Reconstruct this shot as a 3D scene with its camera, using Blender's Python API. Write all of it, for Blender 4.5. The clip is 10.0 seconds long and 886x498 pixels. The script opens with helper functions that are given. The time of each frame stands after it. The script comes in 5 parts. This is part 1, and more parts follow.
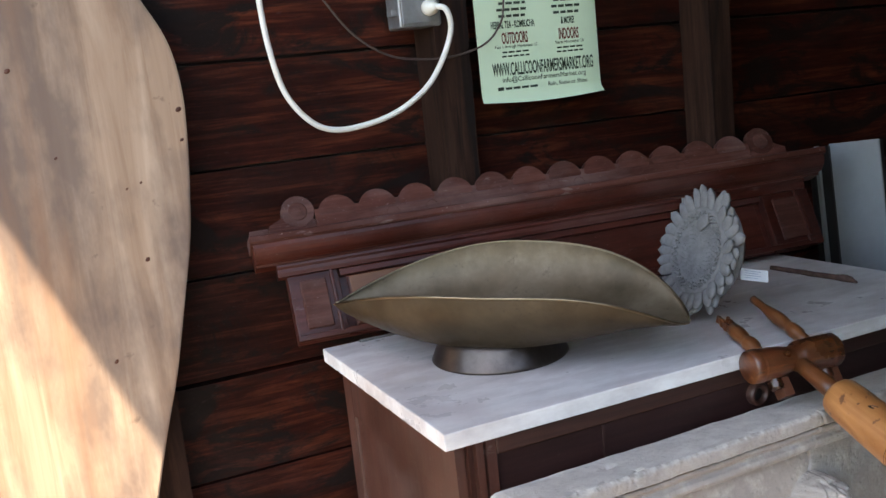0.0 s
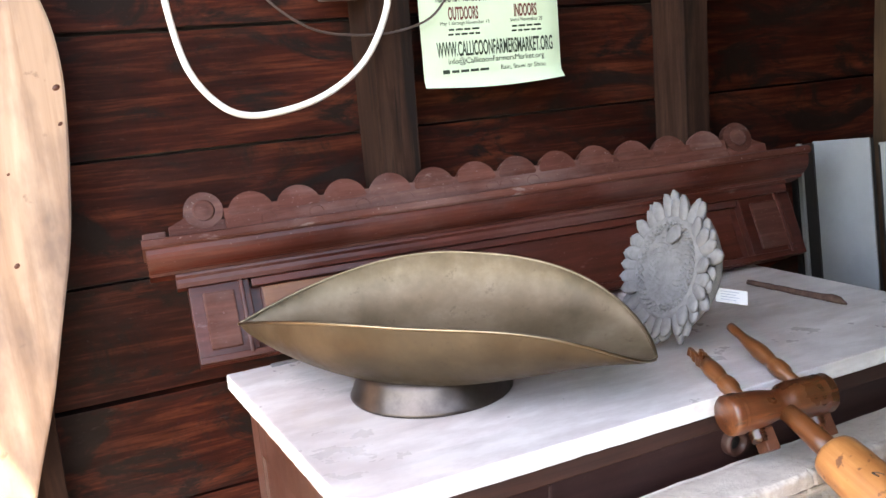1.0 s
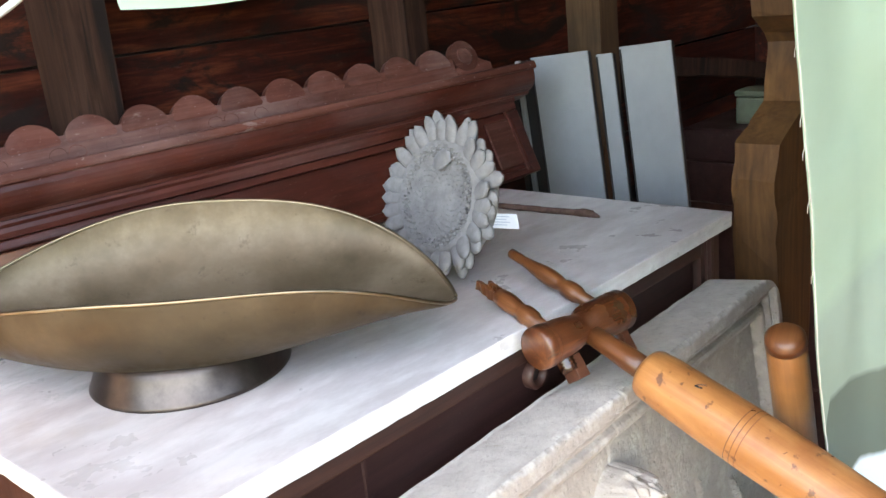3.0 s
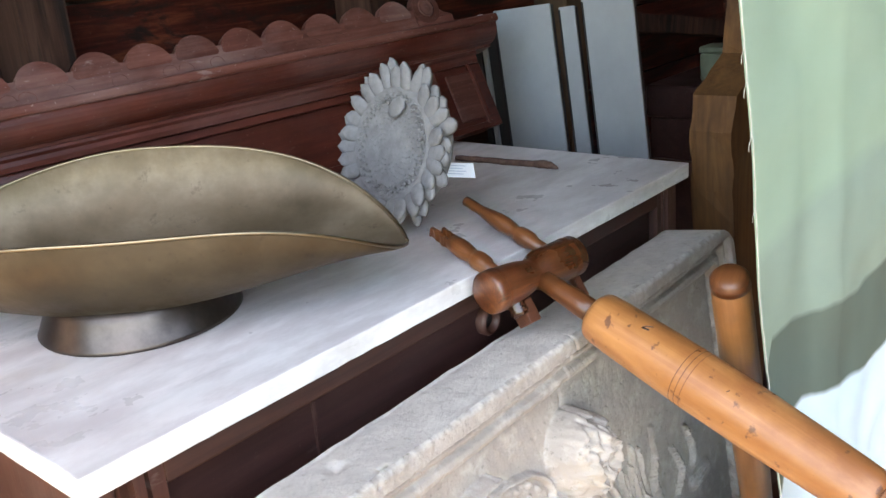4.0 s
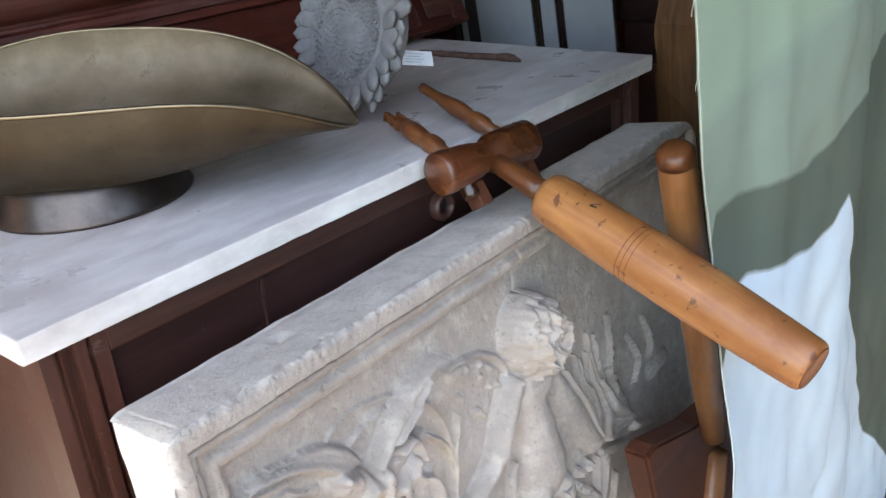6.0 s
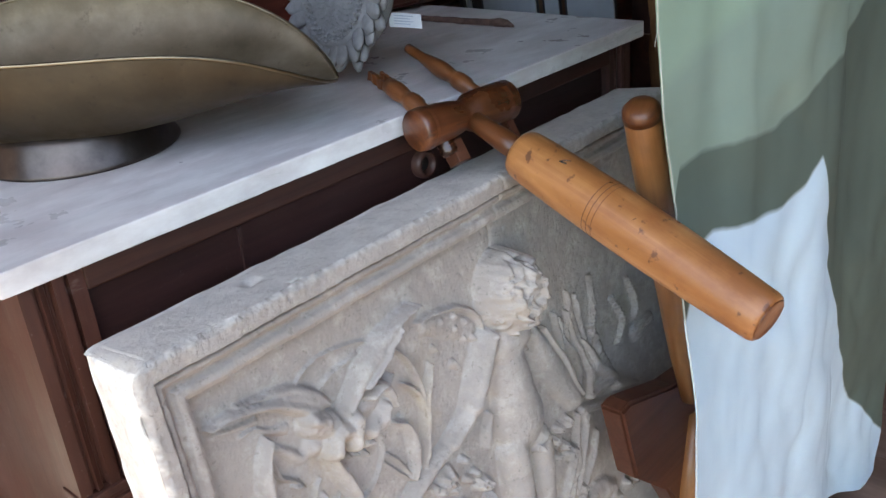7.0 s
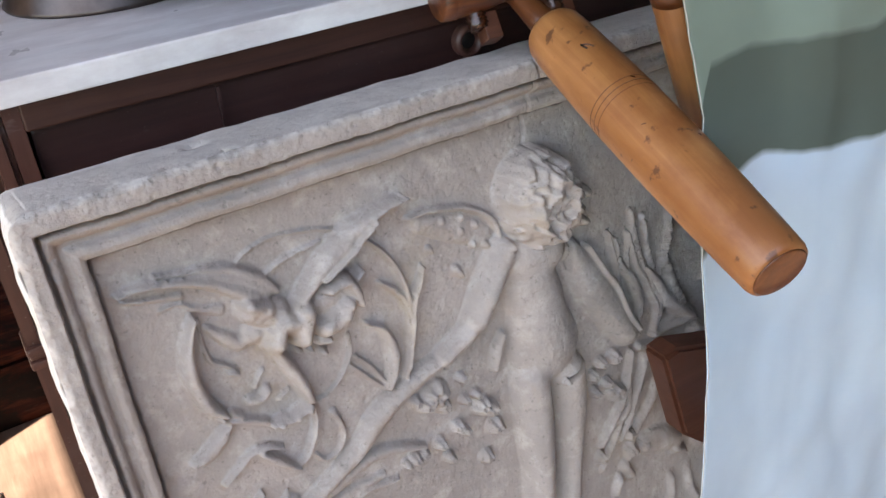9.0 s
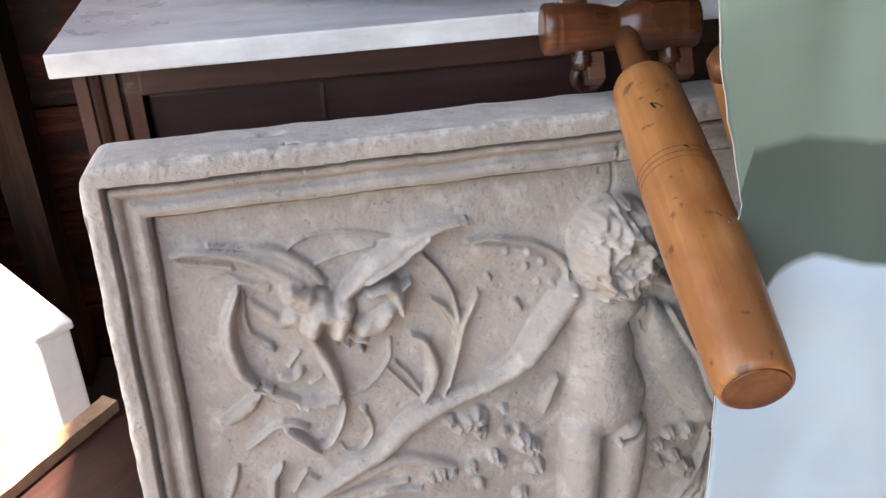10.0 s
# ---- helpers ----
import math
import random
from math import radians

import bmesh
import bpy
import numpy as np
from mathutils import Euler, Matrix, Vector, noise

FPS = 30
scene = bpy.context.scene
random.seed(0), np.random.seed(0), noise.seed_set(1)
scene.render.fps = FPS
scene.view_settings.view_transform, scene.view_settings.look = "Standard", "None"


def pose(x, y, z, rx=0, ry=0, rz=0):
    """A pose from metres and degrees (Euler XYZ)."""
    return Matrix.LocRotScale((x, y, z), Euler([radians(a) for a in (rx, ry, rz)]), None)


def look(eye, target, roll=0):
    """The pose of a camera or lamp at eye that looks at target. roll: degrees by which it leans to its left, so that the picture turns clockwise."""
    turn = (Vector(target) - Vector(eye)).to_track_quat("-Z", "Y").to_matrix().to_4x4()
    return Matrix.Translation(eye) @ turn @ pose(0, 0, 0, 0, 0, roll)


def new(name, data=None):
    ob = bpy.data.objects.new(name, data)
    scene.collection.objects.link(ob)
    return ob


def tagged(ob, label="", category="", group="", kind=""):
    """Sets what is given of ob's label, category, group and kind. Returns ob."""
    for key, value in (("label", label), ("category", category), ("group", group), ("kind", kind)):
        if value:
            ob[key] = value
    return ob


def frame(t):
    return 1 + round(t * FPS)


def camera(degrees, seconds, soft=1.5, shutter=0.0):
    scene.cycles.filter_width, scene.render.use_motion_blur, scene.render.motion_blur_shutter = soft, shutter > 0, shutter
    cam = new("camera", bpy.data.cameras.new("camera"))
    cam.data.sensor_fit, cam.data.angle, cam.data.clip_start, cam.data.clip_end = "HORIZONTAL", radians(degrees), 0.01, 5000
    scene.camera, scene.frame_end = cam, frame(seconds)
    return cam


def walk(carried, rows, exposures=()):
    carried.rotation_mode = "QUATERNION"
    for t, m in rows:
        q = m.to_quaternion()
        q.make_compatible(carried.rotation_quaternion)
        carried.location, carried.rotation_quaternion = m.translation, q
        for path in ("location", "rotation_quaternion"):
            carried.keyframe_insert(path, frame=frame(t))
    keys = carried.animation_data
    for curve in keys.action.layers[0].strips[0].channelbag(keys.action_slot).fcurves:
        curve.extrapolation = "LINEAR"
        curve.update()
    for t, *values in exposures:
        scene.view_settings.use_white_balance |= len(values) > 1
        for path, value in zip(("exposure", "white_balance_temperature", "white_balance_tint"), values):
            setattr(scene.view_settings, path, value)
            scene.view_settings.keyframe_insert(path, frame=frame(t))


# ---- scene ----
cam = camera(51.8, 10.0, soft=1.5)
PATH = [
    (0, (-0.375, -0.909, 1.144), (0.417, 0.896, 0.801), -6.1),
    (0.5, (-0.297, -0.799, 1.138), (0.565, 0.968, 0.769), -5.7),
    (1, (-0.236, -0.733, 1.14), (0.615, 1.035, 0.752), -4.8),
    (1.5, (-0.23, -0.638, 1.138), (0.786, 1.027, 0.692), -3.6),
    (2, (-0.235, -0.561, 1.132), (0.984, 0.939, 0.621), -3.9),
    (2.5, (-0.24, -0.543, 1.123), (1.105, 0.837, 0.588), -5.2),
    (4, (-0.228, -0.568, 1.092), (1.171, 0.705, 0.441), -5.5),
    (4.5, (-0.227, -0.578, 1.076), (1.167, 0.673, 0.375), -5.4),
    (5, (-0.225, -0.585, 1.062), (1.162, 0.654, 0.326), -5.5),
    (5.5, (-0.222, -0.593, 1.055), (1.15, 0.636, 0.276), -5.6),
    (7, (-0.211, -0.662, 1.031), (1.096, 0.597, 0.19), -5.4),
    (7.5, (-0.205, -0.724, 1.023), (0.994, 0.626, 0.163), -5.8),
    (8, (-0.185, -0.764, 1.009), (0.914, 0.655, 0.127), -6.3),
    (8.5, (-0.122, -0.766, 0.973), (0.883, 0.697, 0.051), -6.3),
    (9, (0.026, -0.728, 0.955), (0.847, 0.804, -0.033), -6.0),
    (9.5, (0.128, -0.723, 0.956), (0.732, 0.921, -0.01), -6.5),
    (10, (0.2, -0.786, 0.966), (0.481, 0.948, 0.01), -2.6),
]
walk(cam, [(t, look(eye, target, roll)) for t, eye, target, roll in PATH],
     exposures=[(0.0, 2.65, 7500, 8), (0.5, 3.25, 8000, 12), (1.0, 3.85, 8500, 14), (1.5, 3.98, 8500, 12), (2.5, 3.9, 8500, 8), (4.5, 3.4, 7900, 7), (5.5, 3.1, 7600, 7), (7.5, 2.65, 7300, 7), (8.5, 2.5, 7400, 9), (9.0, 2.6, 7600, 11), (9.5, 2.8, 7900, 12), (10.0, 2.85, 7900, 11)])

# ---- world, sun ----
SUN_DIR = Vector((1.0, 0.55, -2.4)).normalized()
world = bpy.data.worlds.new("sky")
scene.world = world
world.use_nodes = True
wn = world.node_tree
sky = wn.nodes.new("ShaderNodeTexSky")
sky.sky_type = "NISHITA"
sky.sun_disc = False
sky.sun_elevation = math.asin(-SUN_DIR.z)
sky.sun_rotation = math.atan2(-SUN_DIR.x, -SUN_DIR.y)
wn.links.new(sky.outputs[0], wn.nodes["Background"].inputs[0])
wn.nodes["Background"].inputs[1].default_value = 0.13
sun_data = bpy.data.lights.new("sun", "SUN")
sun_data.energy = 5.0
sun_data.angle = radians(0.5)
sun_data.color = (1.0, 0.94, 0.85)
sun = new("sun", sun_data)
sun.matrix_world = look((-4, -4, 9), Vector((-4, -4, 9)) + SUN_DIR)


# ---- materials ----
class Mat:
    """A small node-material builder."""

    def __init__(self, name, rough=0.6, metal=0.0):
        self.m = bpy.data.materials.new(name)
        self.m.use_nodes = True
        self.t = self.m.node_tree
        self.b = self.t.nodes["Principled BSDF"]
        self.b.inputs["Roughness"].default_value = rough
        self.b.inputs["Metallic"].default_value = metal
        self.co = self.add("ShaderNodeTexCoord").outputs["Object"]

    def add(self, kind, **inputs):
        n = self.t.nodes.new(kind)
        for k, v in inputs.items():
            self.set(n.inputs[k.replace("_", " ")], v)
        return n

    def set(self, socket, v):
        if isinstance(v, bpy.types.NodeSocket):
            self.t.links.new(v, socket)
        else:
            socket.default_value = v

    def mapped(self, scale, turn=(0, 0, 0), co=None):
        n = self.add("ShaderNodeMapping")
        self.set(n.inputs["Vector"], co or self.co)
        n.inputs["Scale"].default_value = scale
        n.inputs["Rotation"].default_value = turn
        return n.outputs[0]

    def noise(self, scale, detail=6.0, rough=0.6, vec=None, distort=0.0):
        n = self.add("ShaderNodeTexNoise", Scale=scale, Detail=detail, Roughness=rough, Distortion=distort)
        self.set(n.inputs["Vector"], vec or self.co)
        return n.outputs["Fac"]

    def ramp(self, fac, *stops):
        n = self.add("ShaderNodeValToRGB")
        self.set(n.inputs[0], fac)
        els = n.color_ramp.elements
        while len(els) < len(stops):
            els.new(0.5)
        for e, (p, c) in zip(els, stops):
            e.position = p
            e.color = (*c, 1) if not isinstance(c, (int, float)) else (c, c, c, 1)
        return n.outputs[0]

    def mix(self, fac, a, b, kind="MIX"):
        n = self.add("ShaderNodeMix")
        n.data_type, n.blend_type = "RGBA", kind
        for sock, v in ((n.inputs[0], fac), (n.inputs[6], a), (n.inputs[7], b)):
            if isinstance(v, tuple) and len(v) == 3:
                v = (*v, 1)
            self.set(sock, v)
        return n.outputs[2]

    def math(self, op, a, b=0.0):
        n = self.add("ShaderNodeMath")
        n.operation = op
        self.set(n.inputs[0], a)
        self.set(n.inputs[1], b)
        return n.outputs[0]

    def rand(self):
        return self.add("ShaderNodeObjectInfo").outputs["Random"]

    def done(self, colour=None, rough=None, bump=None, strength=0.3, distance=0.002):
        if colour is not None:
            self.set(self.b.inputs["Base Color"], (*colour, 1) if isinstance(colour, tuple) else colour)
        if rough is not None:
            self.set(self.b.inputs["Roughness"], rough)
        if bump is not None:
            n = self.add("ShaderNodeBump", Strength=strength, Distance=distance, Height=bump)
            self.t.links.new(n.outputs[0], self.b.inputs["Normal"])
        return self.m


def wood(name, dark, mid, light, axis="x", rough=0.5, grain=30.0, marks=0.5, coat=0.0, black=0.0, vary=0.25, bump=0.25, sheen=0.4, dust=0.0):
    """Wood whose grain runs along an axis of the object, with knots, dark marks and uneven wear."""
    m = Mat(name)
    k = {"x": (0.07, 1, 1), "y": (1, 0.07, 1), "z": (1, 1, 0.07)}[axis]
    off = m.add("ShaderNodeVectorMath")
    m.set(off.inputs[0], m.co)
    sc = m.math("MULTIPLY", m.rand(), 37.0)
    m.set(off.inputs[1], sc)
    vec = m.mapped(tuple(grain * v for v in k), co=off.outputs[0])
    g = m.noise(2.0, 9, 0.62, vec, 0.8)
    fine = m.noise(9.0, 4, 0.6, vec)
    blot = m.noise(6.0, 5, 0.6, off.outputs[0])
    col = m.ramp(m.math("ADD", m.math("MULTIPLY", g, 0.75), m.math("MULTIPLY", fine, 0.25)), (0.3, dark), (0.5, mid), (0.72, light))
    wear = m.ramp(blot, (0.35, 1 - marks), (0.65, 1.0))
    col = m.mix(1.0, col, wear, "MULTIPLY")
    if black:
        streak = m.noise(1.0, 9, 0.68, m.mapped(tuple(12 * v for v in ((0.38, 1, 1) if axis == "x" else k)), co=off.outputs[0]), 1.0)
        col = m.mix(m.ramp(streak, (0.63 - 0.12 * black, 0.0), (0.68 - 0.08 * black, 0.95)), col, (0.012, 0.008, 0.007))
    if dust:
        pale = tuple(0.55 * c + 0.16 for c in light)
        film = m.noise(7.0, 6, 0.65, m.mapped((0.6, 1, 1), co=off.outputs[0]))
        col = m.mix(m.ramp(film, (0.48, 0.0), (0.74, 0.35 * dust)), col, pale)
        specks = m.noise(230.0, 3, 0.6, off.outputs[0])
        col = m.mix(m.ramp(specks, (0.665, 0.0), (0.72, 0.7 * dust)), col, pale)
        scuff = m.noise(60.0, 4, 0.6, m.mapped((0.35, 1.0, 1.0), (0.3, 0.5, 0.2), off.outputs[0]))
        col = m.mix(m.ramp(scuff, (0.66, 0.0), (0.72, 0.5 * dust)), col, pale)
    tint = m.ramp(m.rand(), (0.0, 1 - vary), (1.0, 1.0))
    col = m.mix(1.0, col, tint, "MULTIPLY")
    m.b.inputs["Specular IOR Level"].default_value = sheen
    if coat:
        m.b.inputs["Coat Weight"].default_value = coat
        m.b.inputs["Coat Roughness"].default_value = 0.25
    r = m.ramp(blot, (0.3, rough - 0.1), (0.7, rough + 0.12))
    return m.done(col, r, m.math("ADD", g, m.math("MULTIPLY", fine, 0.4)), bump, 0.0015)


M = {}
M["plank"] = wood("barn_plank", (0.013, 0.0025, 0.0020), (0.055, 0.0105, 0.0060), (0.21, 0.052, 0.024), "x", 0.6, 24, 0.5, black=1.25, vary=0.35, sheen=0.12, dust=0.12)
M["stud"] = wood("rough_stud", (0.017, 0.0075, 0.0052), (0.044, 0.020, 0.0135), (0.085, 0.043, 0.029), "z", 0.8, 22, 0.5, black=0.55, sheen=0.15)
M["studtan"] = wood("tan_stud", (0.06, 0.030, 0.013), (0.105, 0.056, 0.026), (0.155, 0.088, 0.045), "z", 0.75, 22, 0.4)
M["walnut"] = wood("walnut", (0.035, 0.013, 0.009), (0.062, 0.023, 0.016), (0.10, 0.040, 0.026), "x", 0.38, 24, 0.35, coat=0.15)
M["walnutz"] = wood("walnut_upright", (0.042, 0.0145, 0.0105), (0.076, 0.027, 0.0185), (0.112, 0.044, 0.031), "z", 0.42, 22, 0.35, coat=0.1, dust=0.5)
M["drawer"] = wood("drawer_front", (0.026, 0.0105, 0.0095), (0.046, 0.0185, 0.0165), (0.07, 0.03, 0.026), "x", 0.42, 24, 0.3, dust=0.25)
M["crest"] = wood("mahogany", (0.036, 0.0076, 0.0052), (0.078, 0.016, 0.0098), (0.14, 0.034, 0.021), "x", 0.40, 22, 0.45, sheen=0.3, dust=0.45)
M["crestdust"] = wood("dusty_mahogany", (0.064, 0.020, 0.0148), (0.105, 0.035, 0.026), (0.185, 0.078, 0.060), "x", 0.65, 22, 0.4, sheen=0.12, dust=0.8)
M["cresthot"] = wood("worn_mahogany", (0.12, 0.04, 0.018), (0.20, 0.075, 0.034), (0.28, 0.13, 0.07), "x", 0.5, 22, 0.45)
M["pine"] = wood("pine_board", (0.32, 0.175, 0.105), (0.49, 0.30, 0.19), (0.64, 0.44, 0.30), "z", 0.6, 14, 0.5)
def pine():
    """Old pine with grey handling smudges and dark drip stains."""
    m = Mat("pine_board")
    vec = m.mapped((14, 14, 0.9))
    g = m.noise(2.0, 9, 0.62, vec, 0.8)
    col = m.ramp(g, (0.3, (0.25, 0.148, 0.09)), (0.5, (0.38, 0.25, 0.168)), (0.72, (0.50, 0.36, 0.26)))
    smudge = m.noise(3.2, 6, 0.6, m.mapped((1.6, 1.6, 0.7)))
    col = m.mix(m.ramp(smudge, (0.43, 0.0), (0.56, 0.8)), col, (0.135, 0.09, 0.072))
    drip = m.noise(5.0, 5, 0.6, m.mapped((3.0, 3.0, 0.35)))
    col = m.mix(m.ramp(drip, (0.54, 0.0), (0.70, 0.55)), col, (0.26, 0.13, 0.07))
    spots = m.noise(26.0, 4, 0.6)
    col = m.mix(m.ramp(spots, (0.66, 0.0), (0.74, 0.6)), col, (0.10, 0.06, 0.045))
    return m.done(col, m.ramp(smudge, (0.3, 0.5), (0.7, 0.7)), g, 0.2, 0.0015)


M["pineboard"] = pine()
def handled(name):
    """Honey maple, darkened where it was gripped and knocked."""
    m = Mat(name)
    vec = m.mapped((20, 1.2, 20))
    g = m.noise(2.0, 8, 0.6, vec, 0.6)
    col = m.ramp(g, (0.3, (0.25, 0.092, 0.026)), (0.5, (0.39, 0.170, 0.057)), (0.72, (0.53, 0.27, 0.112)))
    grip = m.noise(16.0, 6, 0.62, m.mapped((1, 0.6, 1)))
    col = m.mix(m.ramp(grip, (0.40, 0.0), (0.62, 0.8)), col, (0.19, 0.060, 0.016))
    knock = m.noise(75.0, 4, 0.6)
    col = m.mix(m.ramp(knock, (0.625, 0.0), (0.69, 0.8)), col, (0.07, 0.022, 0.010))
    m.b.inputs["Coat Weight"].default_value = 0.2
    m.b.inputs["Coat Roughness"].default_value = 0.25
    return m.done(col, m.ramp(grip, (0.3, 0.34), (0.7, 0.5)), m.math("ADD", g, m.math("MULTIPLY", knock, -0.6)), 0.15, 0.0012)


M["maple"] = handled("maple_handle")
M["turned"] = wood("turned_wood", (0.075, 0.022, 0.008), (0.17, 0.055, 0.018), (0.29, 0.11, 0.038), "y", 0.36, 24, 0.6, coat=0.2, bump=0.12)
M["turneddark"] = wood("dark_turned_wood", (0.036, 0.010, 0.005), (0.105, 0.030, 0.011), (0.26, 0.094, 0.032), "x", 0.28, 22, 0.75, coat=0.5, black=0.45, bump=0.25)
M["legwood"] = wood("leg_wood", (0.24, 0.09, 0.03), (0.36, 0.155, 0.055), (0.46, 0.23, 0.095), "z", 0.36, 20, 0.5, coat=0.25)
M["seatwood"] = wood("seat_wood", (0.075, 0.023, 0.012), (0.125, 0.042, 0.022), (0.18, 0.068, 0.038), "x", 0.45, 20, 0.4)
M["hewn"] = wood("hewn_wood", (0.060, 0.023, 0.0062), (0.125, 0.052, 0.0145), (0.20, 0.094, 0.030), "z", 0.75, 18, 0.55)
M["floor"] = wood("floor_board", (0.10, 0.058, 0.043), (0.16, 0.10, 0.078), (0.23, 0.152, 0.12), "y", 0.65, 18, 0.45)
M["twig"] = wood("weathered_stick", (0.05, 0.024, 0.018), (0.10, 0.054, 0.042), (0.17, 0.105, 0.085), "x", 0.75, 40, 0.4)
M["roof"] = wood("roof_board", (0.05, 0.03, 0.02), (0.09, 0.055, 0.04), (0.13, 0.085, 0.06), "x", 0.8, 10, 0.4)


def marble(name, tone):
    m = Mat(name, 0.28)
    warp = m.noise(2.6, 5, 0.55, m.mapped((1.0, 4.2, 4.2), (0, 0, 0.22)), 0.6)
    vein = m.ramp(warp, (0.30, 0.85), (0.46, 0.69), (0.56, 0.80), (0.70, 0.86))
    warm = m.ramp(m.noise(2.4, 4, 0.55, m.mapped((1.0, 2.6, 2.6), (0, 0, 0.15))), (0.36, (1, 1, 1)), (0.52, (0.95, 0.92, 0.905)), (0.66, (0.84, 0.78, 0.755)))
    cloud = m.ramp(m.noise(11.0, 6, 0.66, m.mapped((1.0, 2.2, 2.2), (0, 0, 0.3))), (0.38, (1, 1, 1)), (0.60, (0.80, 0.768, 0.775)))
    stain = m.ramp(m.noise(6.0, 4, 0.55), (0.62, (1, 1, 1)), (0.80, (0.82, 0.72, 0.60)))
    col = m.mix(1.0, m.mix(1.0, vein, warm, "MULTIPLY"), stain, "MULTIPLY")
    col = m.mix(1.0, col, cloud, "MULTIPLY")
    col = m.mix(1.0, col, tone, "MULTIPLY")
    thread = m.noise(9.0, 7, 0.7, m.mapped((1.0, 3.0, 3.0), (0.2, 0.5, 0.3)), 1.2)
    near = m.math("ABSOLUTE", m.math("SUBTRACT", thread, 0.5))
    patch = m.ramp(m.noise(5.0, 3, 0.5), (0.54, 0.0), (0.64, 1.0))
    col = m.mix(m.math("MULTIPLY", m.ramp(near, (0.0, 0.45), (0.022, 0.0)), patch), col, (0.30, 0.31, 0.29))
    fine = m.noise(160.0, 3, 0.6)
    return m.done(col, m.ramp(m.noise(14, 4), (0.3, 0.24), (0.7, 0.42)), fine, 0.05, 0.0006)


def plaster():
    m = Mat("cast_plaster", 0.85)
    big = m.noise(5.0, 7, 0.65)
    mid = m.noise(34.0, 7, 0.7)
    pits = m.noise(150.0, 4, 0.6)
    col = m.ramp(big, (0.3, (0.272, 0.240, 0.218)), (0.5, (0.341, 0.302, 0.274)), (0.7, (0.42, 0.376, 0.341)))
    col = m.mix(m.ramp(mid, (0.50, 0.0), (0.66, 0.6)), col, (0.50, 0.46, 0.42))
    col = m.mix(m.ramp(pits, (0.30, 0.55), (0.39, 0.0)), col, (0.19, 0.17, 0.15))
    lichen = m.noise(7.0, 6, 0.7, m.mapped((1, 1, 0.7)))
    col = m.mix(m.ramp(lichen, (0.58, 0.0), (0.72, 0.5)), col, (0.36, 0.29, 0.19))
    soot = m.noise(11.0, 7, 0.7)
    col = m.mix(m.ramp(soot, (0.52, 0.0), (0.66, 0.5)), col, (0.25, 0.228, 0.215))
    # whitens worn arrises, and paints light on the left side and top
    bare_lit = m.add("ShaderNodeAttribute")
    bare_lit.attribute_name = "bare_lit"
    pale_cast = m.ramp(m.math("ADD", m.math("MULTIPLY", mid, 0.6), m.math("MULTIPLY", pits, 0.4)), (0.36, (0.54, 0.49, 0.44)), (0.5, (0.76, 0.715, 0.655)))
    col = m.mix(bare_lit.outputs["Fac"], col, pale_cast)
    crust = m.noise(130.0, 7, 0.75)
    grit = m.noise(330.0, 3, 0.6)
    lift = m.math("ADD", m.math("MULTIPLY", crust, 0.5), m.math("MULTIPLY", grit, 0.25))
    hole = m.math("MULTIPLY", m.ramp(pits, (0.29, 0.0), (0.37, 1.0)), 0.22)
    chip = m.math("MULTIPLY", m.ramp(m.noise(58.0, 4, 0.6), (0.24, 0.0), (0.34, 1.0)), 0.15)
    lift = m.math("ADD", lift, m.math("ADD", hole, chip))
    return m.done(col, None, m.math("ADD", m.math("MULTIPLY", mid, 0.7), lift), 0.8, 0.0028)


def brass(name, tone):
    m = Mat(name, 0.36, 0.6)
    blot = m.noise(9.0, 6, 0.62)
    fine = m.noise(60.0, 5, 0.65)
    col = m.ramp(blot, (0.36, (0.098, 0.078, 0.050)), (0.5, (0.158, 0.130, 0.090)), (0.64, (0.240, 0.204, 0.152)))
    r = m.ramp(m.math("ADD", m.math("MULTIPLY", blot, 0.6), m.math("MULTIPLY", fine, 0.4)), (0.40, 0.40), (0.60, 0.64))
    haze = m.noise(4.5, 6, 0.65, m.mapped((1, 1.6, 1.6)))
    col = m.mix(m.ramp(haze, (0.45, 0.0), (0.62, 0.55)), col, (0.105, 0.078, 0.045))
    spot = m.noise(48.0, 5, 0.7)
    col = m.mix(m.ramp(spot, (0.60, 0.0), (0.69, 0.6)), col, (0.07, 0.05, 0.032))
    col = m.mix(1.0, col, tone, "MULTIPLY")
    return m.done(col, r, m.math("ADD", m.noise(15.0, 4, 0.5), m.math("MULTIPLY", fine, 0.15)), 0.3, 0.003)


def plain(name, colour, rough=0.6, metal=0.0, scale=40.0, amount=0.2, bump=0.1):
    m = Mat(name, rough, metal)
    n = m.noise(scale, 6, 0.65)
    low = tuple(c * (1 - amount) for c in colour)
    return m.done(m.ramp(n, (0.35, low), (0.65, colour)), None, n, bump, 0.001)


M["marble"], M["plaster"], M["brass"] = marble("marble_top_shade", (0.84, 0.815, 0.82)), plaster(), brass("aged_brass", (0.82, 0.74, 0.68))
M["brassouter"] = brass("dark_outer_brass", (0.41, 0.345, 0.28))
# Lighter marble copy for the edges, holding the light they face.
M["marbleedge"] = marble("marble_edge_lit", (1.0, 1.0, 1.0))
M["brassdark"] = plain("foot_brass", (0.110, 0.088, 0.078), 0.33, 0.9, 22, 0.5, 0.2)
M["brassrim"] = plain("rim_glint_brass", (0.26, 0.21, 0.14), 0.35, 1.0, 30, 0.3, 0.1)
M["cement"] = plain("cast_cement", (0.165, 0.162, 0.167), 0.9, 0.0, 70, 0.3, 0.5)
M["white"] = plain("white_plastic", (0.78, 0.77, 0.72), 0.4, 0.0, 20, 0.06, 0.02)
M["blackwire"] = plain("black_wire", (0.025, 0.022, 0.022), 0.5)
